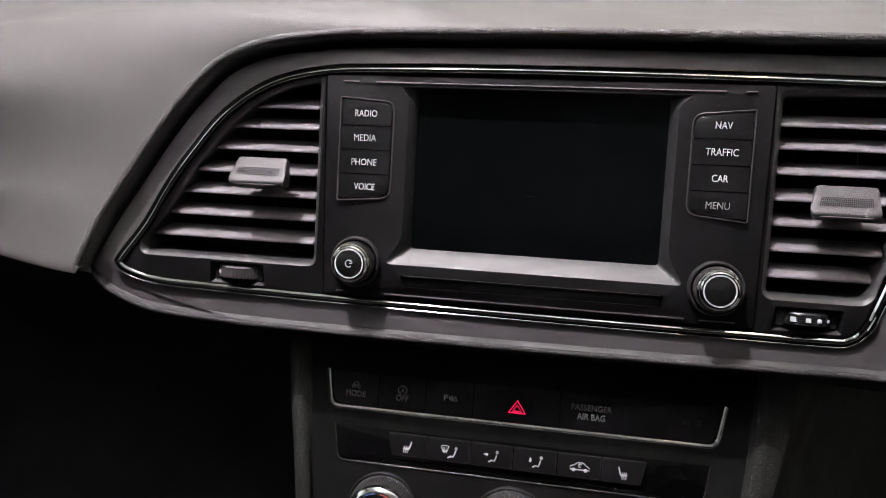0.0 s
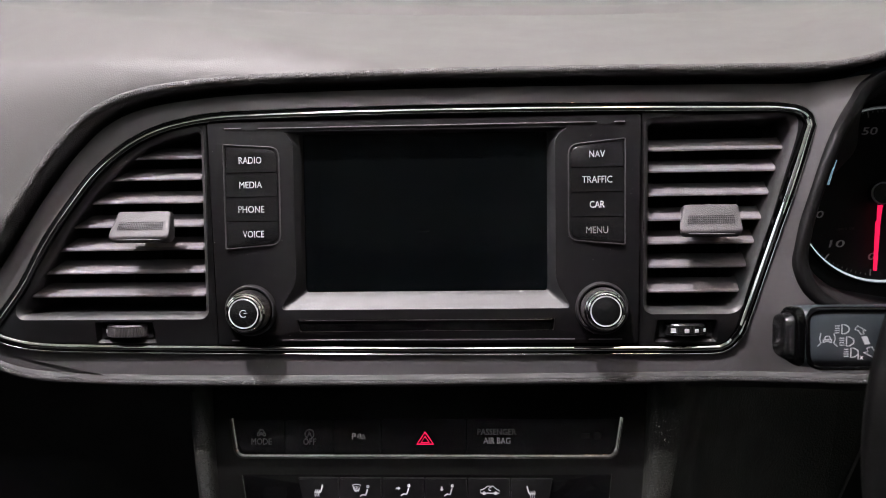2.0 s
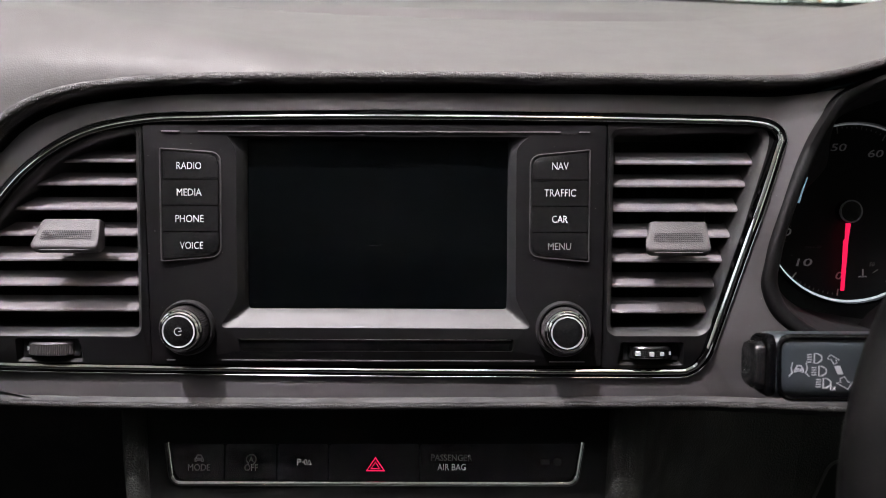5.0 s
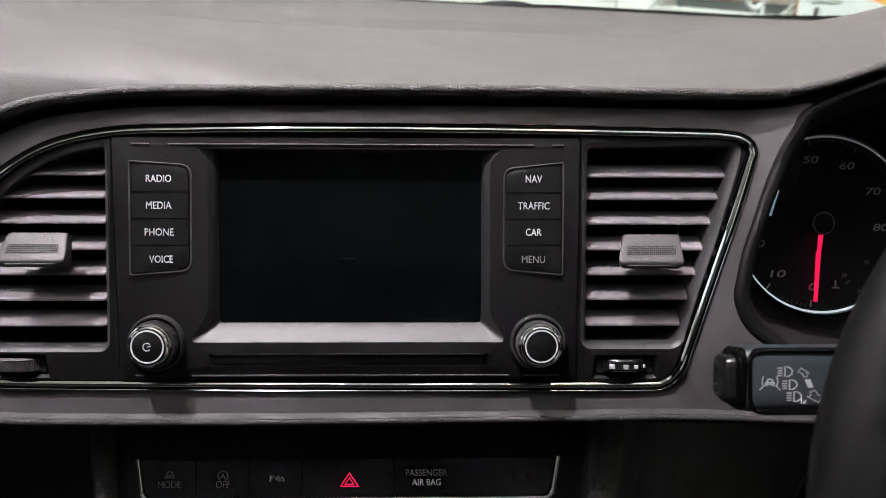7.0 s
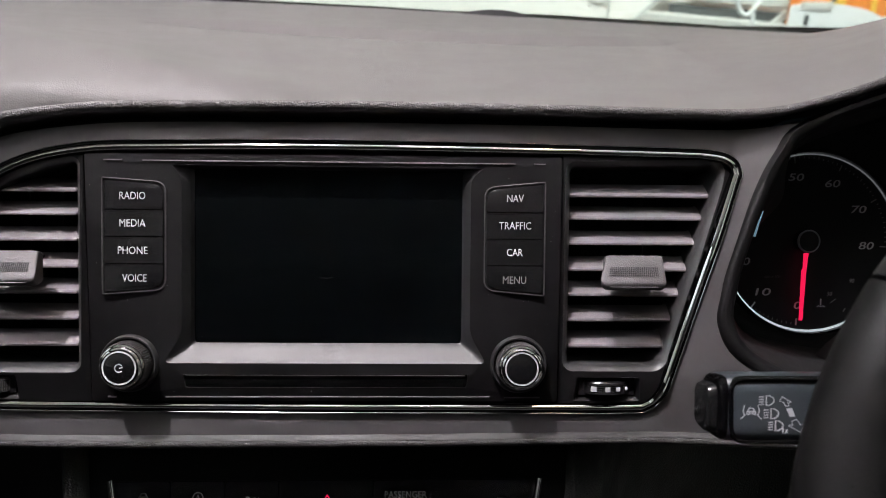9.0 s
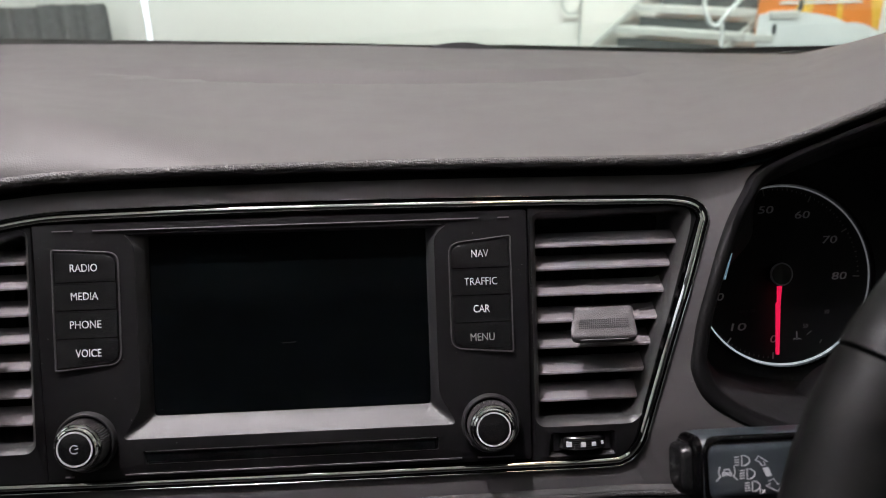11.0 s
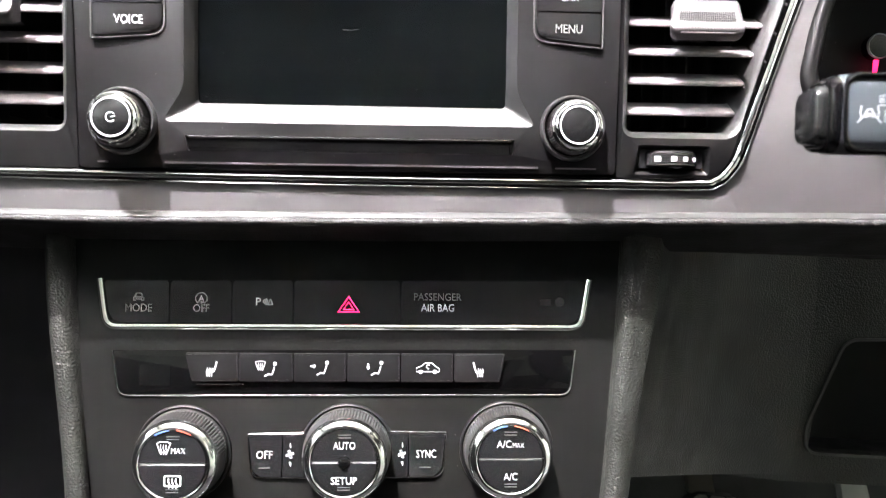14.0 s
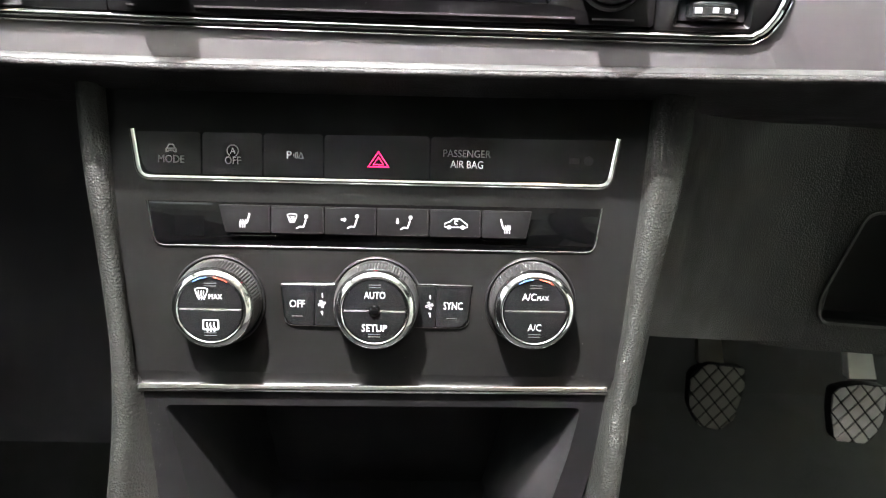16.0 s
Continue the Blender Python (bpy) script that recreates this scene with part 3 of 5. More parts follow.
# paler ridges put the highlight of the button bevels into the colour
for pts, rad in (([(-0.1228, -0.0305), (-0.0888, -0.0278), (-0.0885, 0.0310), (-0.1228, 0.0333)], [0.001, 0.006, 0.006, 0.001]), ([(0.0862, -0.0272), (0.1197, -0.0302), (0.1198, 0.0329), (0.0863, 0.0295)], [0.006, 0.001, 0.001, 0.006])):
    part("button_edge_highlight", sweep(B(), [(p.x, -0.0001, p.y) for p in round_poly(pts, rad)], ridge(0.00036, 0.0009, 0.001), closed=True), M_BLOCK, unit, "thin paler ridge painted as the highlight round the buttons", sharp=60)
for word, k, width in (("RADIO", 0, 0.0140), ("MEDIA", 1, 0.0140), ("PHONE", 2, 0.0160), ("VOICE", 3, 0.0132)):
    zt, zb = (0.0322, 0.0159, 0.0012, -0.0137)[k], (0.0159, 0.0012, -0.0137, -0.0293)[k]
    rt, rb = (0.0300 if k == 0 else zt), (-0.0268 if k == 3 else zb)
    pts = [(-0.1217, zb + 0.0004), (-0.0899, rb + 0.0003), (-0.0896, rt - 0.0003), (-0.1217, zt - 0.0004)]
    rad = [0.0004, 0.0055 if k == 3 else 0.0004, 0.0055 if k == 0 else 0.0004, 0.0004]
    button = part("button", prism(B(), round_poly(pts, rad), -0.0016, 0.003, 0.0008, 2), M_BUTTON, unit, f"black push button marked {word}")
    part("lettering", words(word, -0.1060 + (0.0009 if k == 3 else 0.0), (0.0236, 0.0087, -0.0062, -0.0213)[k], 0.0042, -0.0016, width), M_LIT, button, "white capital letters")
for word, k, width in (("NAV", 0, 0.0092), ("TRAFFIC", 1, 0.0178), ("CAR", 2, 0.0088), ("MENU", 3, 0.0130)):
    zt, zb = (0.0318, 0.0159, 0.0012, -0.0135)[k], (0.0159, 0.0012, -0.0135, -0.0290)[k]
    lt, lb = (0.0285 if k == 0 else zt), (-0.0262 if k == 3 else zb)
    pts = [(0.0873, lb + 0.0003), (0.1186, zb + 0.0004), (0.1187, zt - 0.0004), (0.0874, lt - 0.0003)]
    rad = [0.0055 if k == 3 else 0.0004, 0.0004, 0.0004, 0.0055 if k == 0 else 0.0004]
    button = part("button", prism(B(), round_poly(pts, rad), -0.0016, 0.003, 0.0008, 2), M_BUTTON, unit, f"black push button marked {word}")
    part("lettering", words(word, 0.1030, (0.0238, 0.0088, -0.0060, -0.0213)[k], 0.0042, -0.0016, width), (M_LIT, M_LIT, M_WHITE, M_DIM)[k], button, "white capital letters")

for cx, power in ((-0.1087, True), (0.1060, False)):
    cz = -0.0686
    knob = part("knob", lathe(B(), cx, cz, [(0.0116, 0.0), (0.0116, -0.0076), (0.0108, -0.0096)], 96), M_BUTTON, unit, "black knob")
    part("collar", lathe(B(), cx, cz, [(0.0160, 0.001), (0.0158, -0.0014), (0.0150, -0.0028), (0.0142, -0.0026), (0.0136, 0.0004)], 64), M_SOFT, knob, "black collar")
    part("knurled_grip", lathe(B(), cx, cz, [(0.0132, -0.0006, 1), (0.0129, -0.0090, 1), (0.0123, -0.0098, 1)], 128, depth=0.0007), M_BLOCK, knob, "finely ribbed grip")
    part("chrome_ring", lathe(B(), cx, cz, [(0.0117, -0.0094), (0.0121, -0.0101), (0.0119, -0.0109), (0.0112, -0.0113), (0.0113, -0.0120), (0.0110, -0.0128), (0.0104, -0.0134), (0.0099, -0.0137), (0.0096, -0.0132)], 64), M_CHROME, knob, "stepped polished chrome ring", sharp=35)
    part("cap", lathe(B(), cx, cz, [(0.0096, -0.0128), (0.0095, -0.0136), (0.0090, -0.0139), (0.0001, -0.0142)], 48), M_BUTTON, knob, "domed black cap")
    part("white_ring", lathe(B(), cx, cz, [(0.0091, -0.0136), (0.0091, -0.0142), (0.0083, -0.0142), (0.0083, -0.0137)], 64), M_STROKE, knob, "thin white ring")
    if power:
        bm = stroke(B(), arc(cx, cz, 0.0021, 40, 320, 20), 0.00042, -0.0142)
        stroke(bm, [(cx + 0.0002, cz), (cx + 0.0022, cz + 0.0005)], 0.00042, -0.0142)
        part("power_symbol", bm, M_LIT, knob, "white power symbol")


# ---- air vents ----
def inset(pts, d):
    out, n = [], len(pts)
    for i in range(n):
        a, b = Vector(pts[i - 1]), Vector(pts[(i + 1) % n])
        t = (b - a).normalized()
        out.append((pts[i][0] + t.y * d, pts[i][1] - t.x * d))
    return out


def funnel(cx, cz, w):
    """The recess round a thumbwheel: its outer outline, its mouth and the mouth's back."""
    h = w / 2
    outer = round_poly([(cx - h - 0.0030, cz + 0.0064), (cx - h - 0.0040, cz - 0.0078), (cx + h + 0.0040, cz - 0.0078), (cx + h + 0.0030, cz + 0.0064)], 0.0016, 4)
    mouth = round_poly([(cx - h - 0.0008, cz + 0.0052), (cx - h - 0.0010, cz - 0.0046), (cx + h + 0.0010, cz - 0.0046), (cx + h + 0.0008, cz + 0.0052)], 0.0006, 4)
    return outer, mouth


def vent(base, plate_pts, opening, slat_rows, wheel_at, label):
    v = thing("air_vent", base, label, "air vent", group="dashboard air vents")
    hole = round_poly(opening[0], opening[1], 5)
    wide = inset(hole, -0.0034)
    outer, mouth = funnel(*wheel_at)
    bm = plate(B(), plate_pts, [wide, [(p.x, p.y) for p in outer]], 0.0006, 0.05)
    part("vent_frame", bm, M_FACE, v, "matt black frame", foot, sharp=30)
    part("opening_bevel", loft(B(), [[(p[0], 0.0005, p[1]) for p in wide], [((p[0] + q[0]) / 2, 0.0018, (p[1] + q[1]) / 2) for p, q in zip(wide, hole)], [(q[0], 0.0052, q[1]) for q in hole], [(q[0], 0.048, q[1]) for q in hole]], closed=True), M_RIB, v, "slanted inner bevel", sharp=40)
    part("wheel_recess", loft(B(), [[(p.x, 0.0006, p.y) for p in outer], [(p.x * 0.25 + q.x * 0.75, 0.0038, p.y * 0.25 + q.y * 0.75) for p, q in zip(outer, mouth)], [(q.x, 0.0050, q.y) for q in mouth]], closed=True), M_FACE, v, "sloping recess round the thumbwheel", foot, sharp=25)
    part("wheel_well", loft(B(), [[(q.x, 0.0050, q.y) for q in mouth], [(q.x, 0.024, q.y) for q in mouth]], closed=True, cap=True), M_WELL, v, "dark well")
    part("duct", prism(B(), [(p[0], p[1]) for p in hole], 0.046, 0.052), M_DARK, v, "dark duct")
    for x0, x1, z in slat_rows:
        zt, yb = z + 0.0005, 0.0075
        sec = [(yb, zt - 0.0058), (yb + 0.0006, zt - 0.0049), (yb + 0.0125, zt + 0.0012), (yb + 0.0150, zt + 0.0010), (yb + 0.0150, zt - 0.0004), (yb + 0.0012, zt - 0.0070), (yb + 0.0001, zt - 0.0067)]
        part("slat", loft(B(), [[(x0, y, q) for y, q in sec], [(x1 - 0.002, y, q) for y, q in sec], [(x1, y + 0.002, q + 0.0008) for y, q in sec]], closed=True, cap=True), M_SLAT, v, sharp=25)
    # vertical guide vanes far inside
    for i in range(5):
        x = opening[2] + (opening[3] - opening[2]) * (i + 0.7) / 5.6
        part("vane", box(B(), x - 0.0006, x + 0.0006, 0.026, 0.044, -0.064, 0.030), M_DARK, v)
    return v


def slider(v, cx, cz, w):
    """The block by which a vent is aimed, turned a little to one side."""
    h = w / 2

    def across(x, y):
        u = min(1.0, max(0.0, (y + 0.0105) / 0.0053))
        return cx + x * (1.0 - 0.11 * u) - 0.0014 * (1.0 - u)

    rows = []
    for x, k in ((-h, 0.84), (-h + 0.0004, 0.935), (-h + 0.0012, 0.985), (-h + 0.0024, 1.0), (h - 0.0024, 1.0), (h - 0.0012, 0.985), (h - 0.0004, 0.935), (h, 0.84)):
        sec = [(-0.0005, 0.0070), (-0.0030, 0.0081), (-0.0046, 0.0083), (-0.0056, 0.0076), (-0.0105, -0.0046), (-0.0116, -0.0060), (-0.0119, -0.0072), (-0.0114, -0.0084), (-0.0098, -0.0098), (-0.0076, -0.0107), (-0.0040, -0.0106), (-0.0005, -0.0090)]
        rows.append([(across(x, y), y * (1 if y > 0 else 0.5 + 0.5 * k), cz + z * k) for y, z in sec])
    grip = part("slider", loft(B(), rows, closed=True, cap=True), M_BLOCK, v, "grey grained aiming block", sharp=40)
    part("neck", box(B(), cx - h * 0.5, cx + h * 0.5, -0.0010, 0.0180, cz - 0.0066, cz + 0.0052, 0.001, 1), M_DARK, grip, "dark neck between the slats")
    # fine ribbing on the lower half of the sloping face
    bm = B()
    n = 26
    for i in range(n):
        x = -h * 0.76 + i * (h * 1.52) / (n - 1)
        for j in range(5):
            t0 = 0.46 + j * 0.085
            pa = [(-0.0054 - 0.0051 * t, 0.0076 - 0.0122 * t) for t in (t0, t0 + 0.052)]
            vs = [bm.verts.new((across(x + dx, y), y - 0.0004, cz + z)) for (y, z), dx in ((pa[0], -0.0003), (pa[0], 0.0003), (pa[1], 0.0003), (pa[1], -0.0003))]
            ws = [bm.verts.new(q.co + Vector((0, 0.0006, 0))) for q in vs]
            bm.faces.new(vs)
            for a in range(4):
                bm.faces.new((vs[a], vs[(a + 1) % 4], ws[(a + 1) % 4], ws[a]))
    part("grip_texture", bm, M_DARK, grip, "fine dark rubber nibs")
    # pale strip painted as the highlight along the front lip
    bm = box(B(), cx - 0.0014 - h * 0.74, cx - 0.0014 + h * 0.74, -0.0117, -0.0100, cz - 0.0089, cz - 0.0084, 0.0002, 1)
    part("highlight_line", bm, M_SLAT, grip)


def thumbwheel(v, cx, cz, w, marks):
    h = w / 2

    def at(a, z, r=1.0, cut=0.0):
        return (cx + h * math.sin(a) * (0.4 + 0.6 * r), 0.0112 - (0.0124 * r - cut) * math.cos(a), cz + z)

    if marks:
        levels = [(-0.0040, 0.86, 0), (-0.0034, 0.97, 0)] + [(-0.0031 + 0.00062 * k, 1.0, 1 + k % 2) for k in range(10)] + [(0.0028, 0.99, 0), (0.0036, 0.94, 0), (0.0041, 0.84, 0)]
    else:
        levels = [(-0.0041, 0.84, 0), (-0.0036, 0.96, 0), (-0.0032, 1.0, 3), (0.0026, 1.0, 3), (0.0029, 0.99, 0), (0.0037, 0.93, 0), (0.0041, 0.82, 0)]
    rows = []
    for z, r, rib in levels:
        row = []
        for i in range(97):
            a = radians(-88 + 176 * i / 96)
            cut = 0.0
            if rib == 3 and i % 2 and i > 22:
                cut = 0.0006
            elif rib in (1, 2) and (i % 2 or rib == 2):
                cut = 0.00035
            row.append(at(a, z, r, cut))
        rows.append(row)
    wheel = part("thumbwheel", loft(B(), rows), M_BUTTON if marks else M_BLOCK, v, "finely ribbed thumbwheel", sharp=20)
    if marks:
        for dx, half, tall in ((-0.0078, 0.0018, 0.0014), (-0.0006, 0.0014, 0.0013), (0.0054, 0.0012, 0.0011), (0.0106, 0.0008, 0.0010)):
            a = math.asin(dx / h)
            y = at(a, 0)[1]
            part("scale_mark", box(B(), cx + dx - half, cx + dx + half, y - 0.0003, y + 0.0012, cz - tall - 0.0003, cz + tall - 0.0003, 0.0002, 1), M_STROKE, wheel, "white square mark")
    x = cx - h * (0.92 if marks else 0.80)
    y = at(math.asin((x - cx) / h), 0)[1] - 0.0006
    tri = [(x - 0.0009, cz), (x + 0.0011, cz - 0.0013), (x + 0.0011, cz + 0.0013)] if marks else [(x - 0.0006, cz + 0.0012), (x - 0.0006, cz - 0.0012), (x + 0.0011, cz - 0.0002)]
    part("pointer_mark", prism(B(), tri, y, y + 0.002), M_DIM if marks else M_STROKE, wheel, "small pointer")


ins = inset(HOLE, 0.0028)
ia = next(i for i in range(len(ins)) if ins[i][0] >= -0.1345 and ins[(i + 1) % len(ins)][0] < -0.1345)
left = [ins[(ia + 1 + k) % len(ins)] for k in range(len(ins)) if ins[(ia + 1 + k) % len(ins)][0] < -0.1345]
left_plate = [(-0.1335 if left[0][1] > 0 else -0.1315, left[0][1])] + left + [(-0.1335 if left[-1][1] > 0 else -0.1315, left[-1][1])]
ra = next(i for i in range(len(ins)) if ins[i - 1][0] < 0.1305 <= ins[i][0])
right = [ins[(ra + k) % len(ins)] for k in range(len(ins)) if ins[(ra + k) % len(ins)][0] >= 0.1305]
right_plate = [(0.1300 if right[0][1] > 0 else 0.1293, right[0][1])] + right + [(0.1300 if right[-1][1] > 0 else 0.1293, right[-1][1])]

OPEN_L = [(-0.1385, 0.0415), (-0.1385, -0.0705), (-0.2560, -0.0705), (-0.2545, -0.0630), (-0.2385, -0.0405), (-0.2200, -0.0125), (-0.2020, 0.0085), (-0.1870, 0.0225), (-0.1720, 0.0320), (-0.1560, 0.0385)]
zl = (0.0321, 0.0190, 0.0046, -0.0103, -0.0248, -0.0394, -0.0541)
xl = (-0.180, -0.197, -0.212, -0.226, -0.238, -0.249, -0.258)
v = vent((-0.19, 0, -0.09), left_plate, (OPEN_L, [0.002, 0.003, 0.003] + [0.004] * 7, -0.245, -0.14), [(x - 0.004, -0.1390, z) for x, z in zip(xl, zl)], (-0.1895, -0.0815, 0.0310), "black wedge-shaped air vent with seven grey horizontal slats")
slider(v, -0.1712, -0.0150, 0.0368)
thumbwheel(v, -0.1895, -0.0815, 0.0310, False)
OPEN_R = [(0.1345, 0.0415), (0.2175, 0.0430), (0.2165, 0.0340), (0.1880, -0.0640), (0.1840, -0.0692), (0.1340, -0.0692)]
zr = (0.0316, 0.0188, 0.0046, -0.0103, -0.0246, -0.0390, -0.0541)
xr = (0.2155, 0.2110, 0.2078, 0.2040, 0.2000, 0.1945, 0.1905)
v = vent((0.17, 0, -0.09), right_plate, (OPEN_R, [0.003, 0.006, 0.004, 0.005, 0.003, 0.003], 0.14, 0.205), [(0.1350, x + 0.001, z) for x, z in zip(xr, zr)], (0.1568, -0.0824, 0.0300), "black tapered air vent with seven grey horizontal slats")
slider(v, 0.1685, -0.0155, 0.0355)
thumbwheel(v, 0.1568, -0.0824, 0.0300, True)


# ---- climate console ----
def lean(co):
    """Things built on a flat face are laid on the climate panel, which leans a little further back."""
    return Vector((co.x, co.y + 0.0375 + 0.08 * (co.z + 0.155), co.z))


console = thing("centre_console", (0, 0.05, -0.36), "black centre console with grained padded sides and an open tray", "console")
FACE = [(-0.1530, -0.1180), (-0.1525, -0.1360), (-0.1470, -0.2200), (-0.1400, -0.2790), (0.1300, -0.2790), (0.1375, -0.2180), (0.1430, -0.1360), (0.1435, -0.1180)]
STRIP = round_poly([(-0.1345, -0.1480), (-0.1305, -0.1705), (0.1190, -0.1700), (0.1235, -0.1465)], [0.001, 0.006, 0.006, 0.001])
HVAC = round_poly([(-0.1285, -0.1850), (-0.1250, -0.2082), (0.1142, -0.2074), (0.1172, -0.1838)], [0.001, 0.005, 0.005, 0.001])
part("climate_face", plate(B(), FACE, [], 0.0, 0.02), M_CLIM, console, "matt black climate panel", lean)

# row of switches
switches = thing("switch_strip", (0, 0.03, -0.17), "black row of dashboard switches in a chrome surround", "switch panel")
part("strip_back", prism(B(), STRIP, -0.0002, 0.01), M_DARK, switches, "", lean)
path = [(p.x, 0, p.y) for p in round_poly([(-0.1362, -0.1470), (-0.1326, -0.1724), (0.1208, -0.1718), (0.1252, -0.1458)], [0, 0.0065, 0.0065, 0], 8)]
part("chrome_surround", sweep(B(), path, ridge(0.0017, 0.0024, 0.002)), M_CHROME, switches, "thin chrome surround", lean, sharp=60)
EDGES = [(-0.1342, -0.1306), (-0.0994, -0.0994), (-0.0667, -0.0667), (-0.0343, -0.0343), (0.0228, 0.0228), (0.1233, 0.1188)]
keys = []
for i, (a, b) in enumerate(zip(EDGES, EDGES[1:])):
    pts = [(a[0] + 0.0004, -0.1482 + 0.0002 * i), (a[1] + 0.0004, -0.1703), (b[1] - 0.0004, -0.1702), (b[0] - 0.0004, -0.1480 + 0.0003 * i)]
    rad = [0.001, 0.006 if i == 0 else 0.0005, 0.006 if i == 4 else 0.0005, 0.001]
    keys.append(part("button", prism(B(), round_poly(pts, rad), -0.0012, 0.004, 0.0006, 1), M_BUTTON, switches, ("black drive mode switch", "black stop-start switch", "black parking aid switch", "black hazard light switch", "black passenger air bag indicator panel")[i], lean))


def car_front(bm, cx, cz, s, y, w):
    stroke(bm, [(cx - 0.8 * s, cz), (cx - 0.45 * s, cz + 0.75 * s), (cx + 0.45 * s, cz + 0.75 * s), (cx + 0.8 * s, cz)], w, y)
    stroke(bm, [(cx - s, cz - 0.05 * s), (cx + s, cz - 0.05 * s)], w, y)
    stroke(bm, [(cx - s, cz - 0.05 * s), (cx - s, cz - 0.75 * s), (cx - 0.6 * s, cz - 0.75 * s), (cx - 0.6 * s, cz - 0.45 * s), (cx + 0.6 * s, cz - 0.45 * s), (cx + 0.6 * s, cz - 0.75 * s), (cx + s, cz - 0.75 * s), (cx + s, cz - 0.05 * s)], w, y)
    return bm


Y = -0.0012
part("symbol", car_front(B(), -0.1155, -0.1567, 0.0026, Y, 0.0006), M_DIM, keys[0], "dim grey car symbol", lean)
part("lettering", words("MODE", -0.1155, -0.1623, 0.0042, Y, 0.0138), M_DIM, keys[0], "dim grey letters", lean)
bm = stroke(B(), arc(-0.0828, -0.1573, 0.0030, -60, 240, 24), 0.0005, Y)
part("symbol", bm, M_DIM, keys[1], "dim grey circled letter", lean)
part("lettering", words("A", -0.0828, -0.1572, 0.0034, Y), M_DIM, keys[1], "", lean)
part("lettering", words("OFF", -0.0828, -0.1623, 0.0042, Y, 0.0084), M_DIM, keys[1], "dim grey letters", lean)
part("lettering", words("P", -0.0527, -0.1587, 0.0042, Y, 0.0026), M_WHITE, keys[2], "white letter", lean)
bm = B()
for r in (0.0010, 0.0020, 0.0030):
    stroke(bm, arc(-0.0512, -0.1587, r, -40, 35, 6), 0.0004, Y)
stroke(bm, [(-0.0478, -0.1604), (-0.0464, -0.1574), (-0.0452, -0.1604)], 0.0006, Y, closed=True)
part("symbol", bm, M_WHITE, keys[2], "white cone and wave symbol", lean)
bm = B()
for s, w in ((1.0, 0.0012), (0.50, 0.0009)):
    stroke(bm, [(-0.0049 - 0.0055 * s, -0.1615 - 0.0024 * s), (-0.0049 + 0.0055 * s, -0.1615 - 0.0024 * s), (-0.0049, -0.1615 + 0.0065 * s * 0.86)], w, Y, closed=True)
part("hazard_triangle", bm, M_RED, keys[3], "lit red warning triangle", lean)
part("lettering", words("PASSENGER", 0.0428, -0.1556, 0.0040, Y, 0.0256), M_DIM, keys[4], "dim grey letters", lean)
part("lettering", words("AIR BAG", 0.0428, -0.1614, 0.0041, Y, 0.0178), M_LIT, keys[4], "white letters", lean)
bm = box(B(), 0.0985, 0.1040, Y - 0.0001, Y + 0.001, -0.1598, -0.1566)
prism(bm, arc(0.1090, -0.1580, 0.0026, 0, 340, 14), Y - 0.0001, Y + 0.001)
part("unlit_symbol", bm, M_FAINT, keys[4], "faint unlit symbol", lean)

# gloss strip of heater buttons
hvac = thing("heater_button_strip", (0, 0.03, -0.206), "glossy black strip with six climate buttons", "button panel")
part("gloss_base", prism(B(), HVAC, -0.0006, 0.01, 0.0005), M_GLOSS, hvac, "glossy black base", lean)
hv = [(p.x, 0, p.y) for p in round_poly([(-0.1292, -0.1850), (-0.1256, -0.2089), (0.1148, -0.2081), (0.1179, -0.1836)], [0, 0.0055, 0.0055, 0], 6)]
part("gloss_edge", sweep(B(), hv, ridge(0.0006, 0.0010, 0.002)), M_SMOKE, hvac, "thin bright edge", lean, sharp=60)
part("sensor_window", prism(B(), [(-0.1145, -0.1925), (-0.1145, -0.2035), (-0.0985, -0.2035), (-0.0985, -0.1925)], -0.0008, 0.004), M_GLOSS, hvac, "black sensor window", lean)
HX = [-0.0905, -0.0624, -0.0336, -0.0054, 0.0232, 0.0517, 0.0795]
hkeys = []
for i in range(6):
    a, b = HX[i] + 0.0003, HX[i + 1] - 0.0003
    la, lb = (a, a + 0.0035) if i == 0 else (a, a)
    ra_, rb = (b, b - 0.0030) if i == 5 else (b, b)
    hkeys.append(part("button", prism(B(), round_poly([(la, -0.1860), (lb, -0.2006), (rb, -0.2006), (ra_, -0.1860)], 0.0006), -0.0030, 0.003, 0.0008), M_FACE, hvac, ("black seat heating button", "black windscreen vent button", "black face vent button", "black footwell vent button", "black air recirculation button", "black seat heating button")[i], lean))
part("lower_bar", sweep(B(), [(-0.0850, 0, -0.2020), (0.0755, 0, -0.2022), (0.0772, 0, -0.2008)], [(-0.0005, -0.001), (-0.0005, 0.0016), (0.0005, 0.0016), (0.0005, -0.001)]), M_GLOSS, hvac, "glossy bar", lean)
part("indicator_line", box(B(), -0.0845, -0.0600, -0.0022, 0.0, -0.2026, -0.2018, 0.0002, 1), M_CHROME, hvac, "bright line", lean)
YB = -0.0030


def seat(bm, cx, cz, s, flip=1):
    """A seat with heat waves."""
    stroke(bm, [(cx + flip * 0.0030 * s, cz + 0.0042 * s), (cx + flip * 0.0022 * s, cz + 0.0010 * s), (cx + flip * 0.0014 * s, cz - 0.0012 * s)], 0.0009 * s, YB)
    stroke(bm, [(cx + flip * 0.0014 * s, cz - 0.0012 * s), (cx - flip * 0.0028 * s, cz - 0.0012 * s)], 0.0010 * s, YB)
    for k in range(3):
        x = cx - flip * (0.0022 - 0.0013 * k) * s
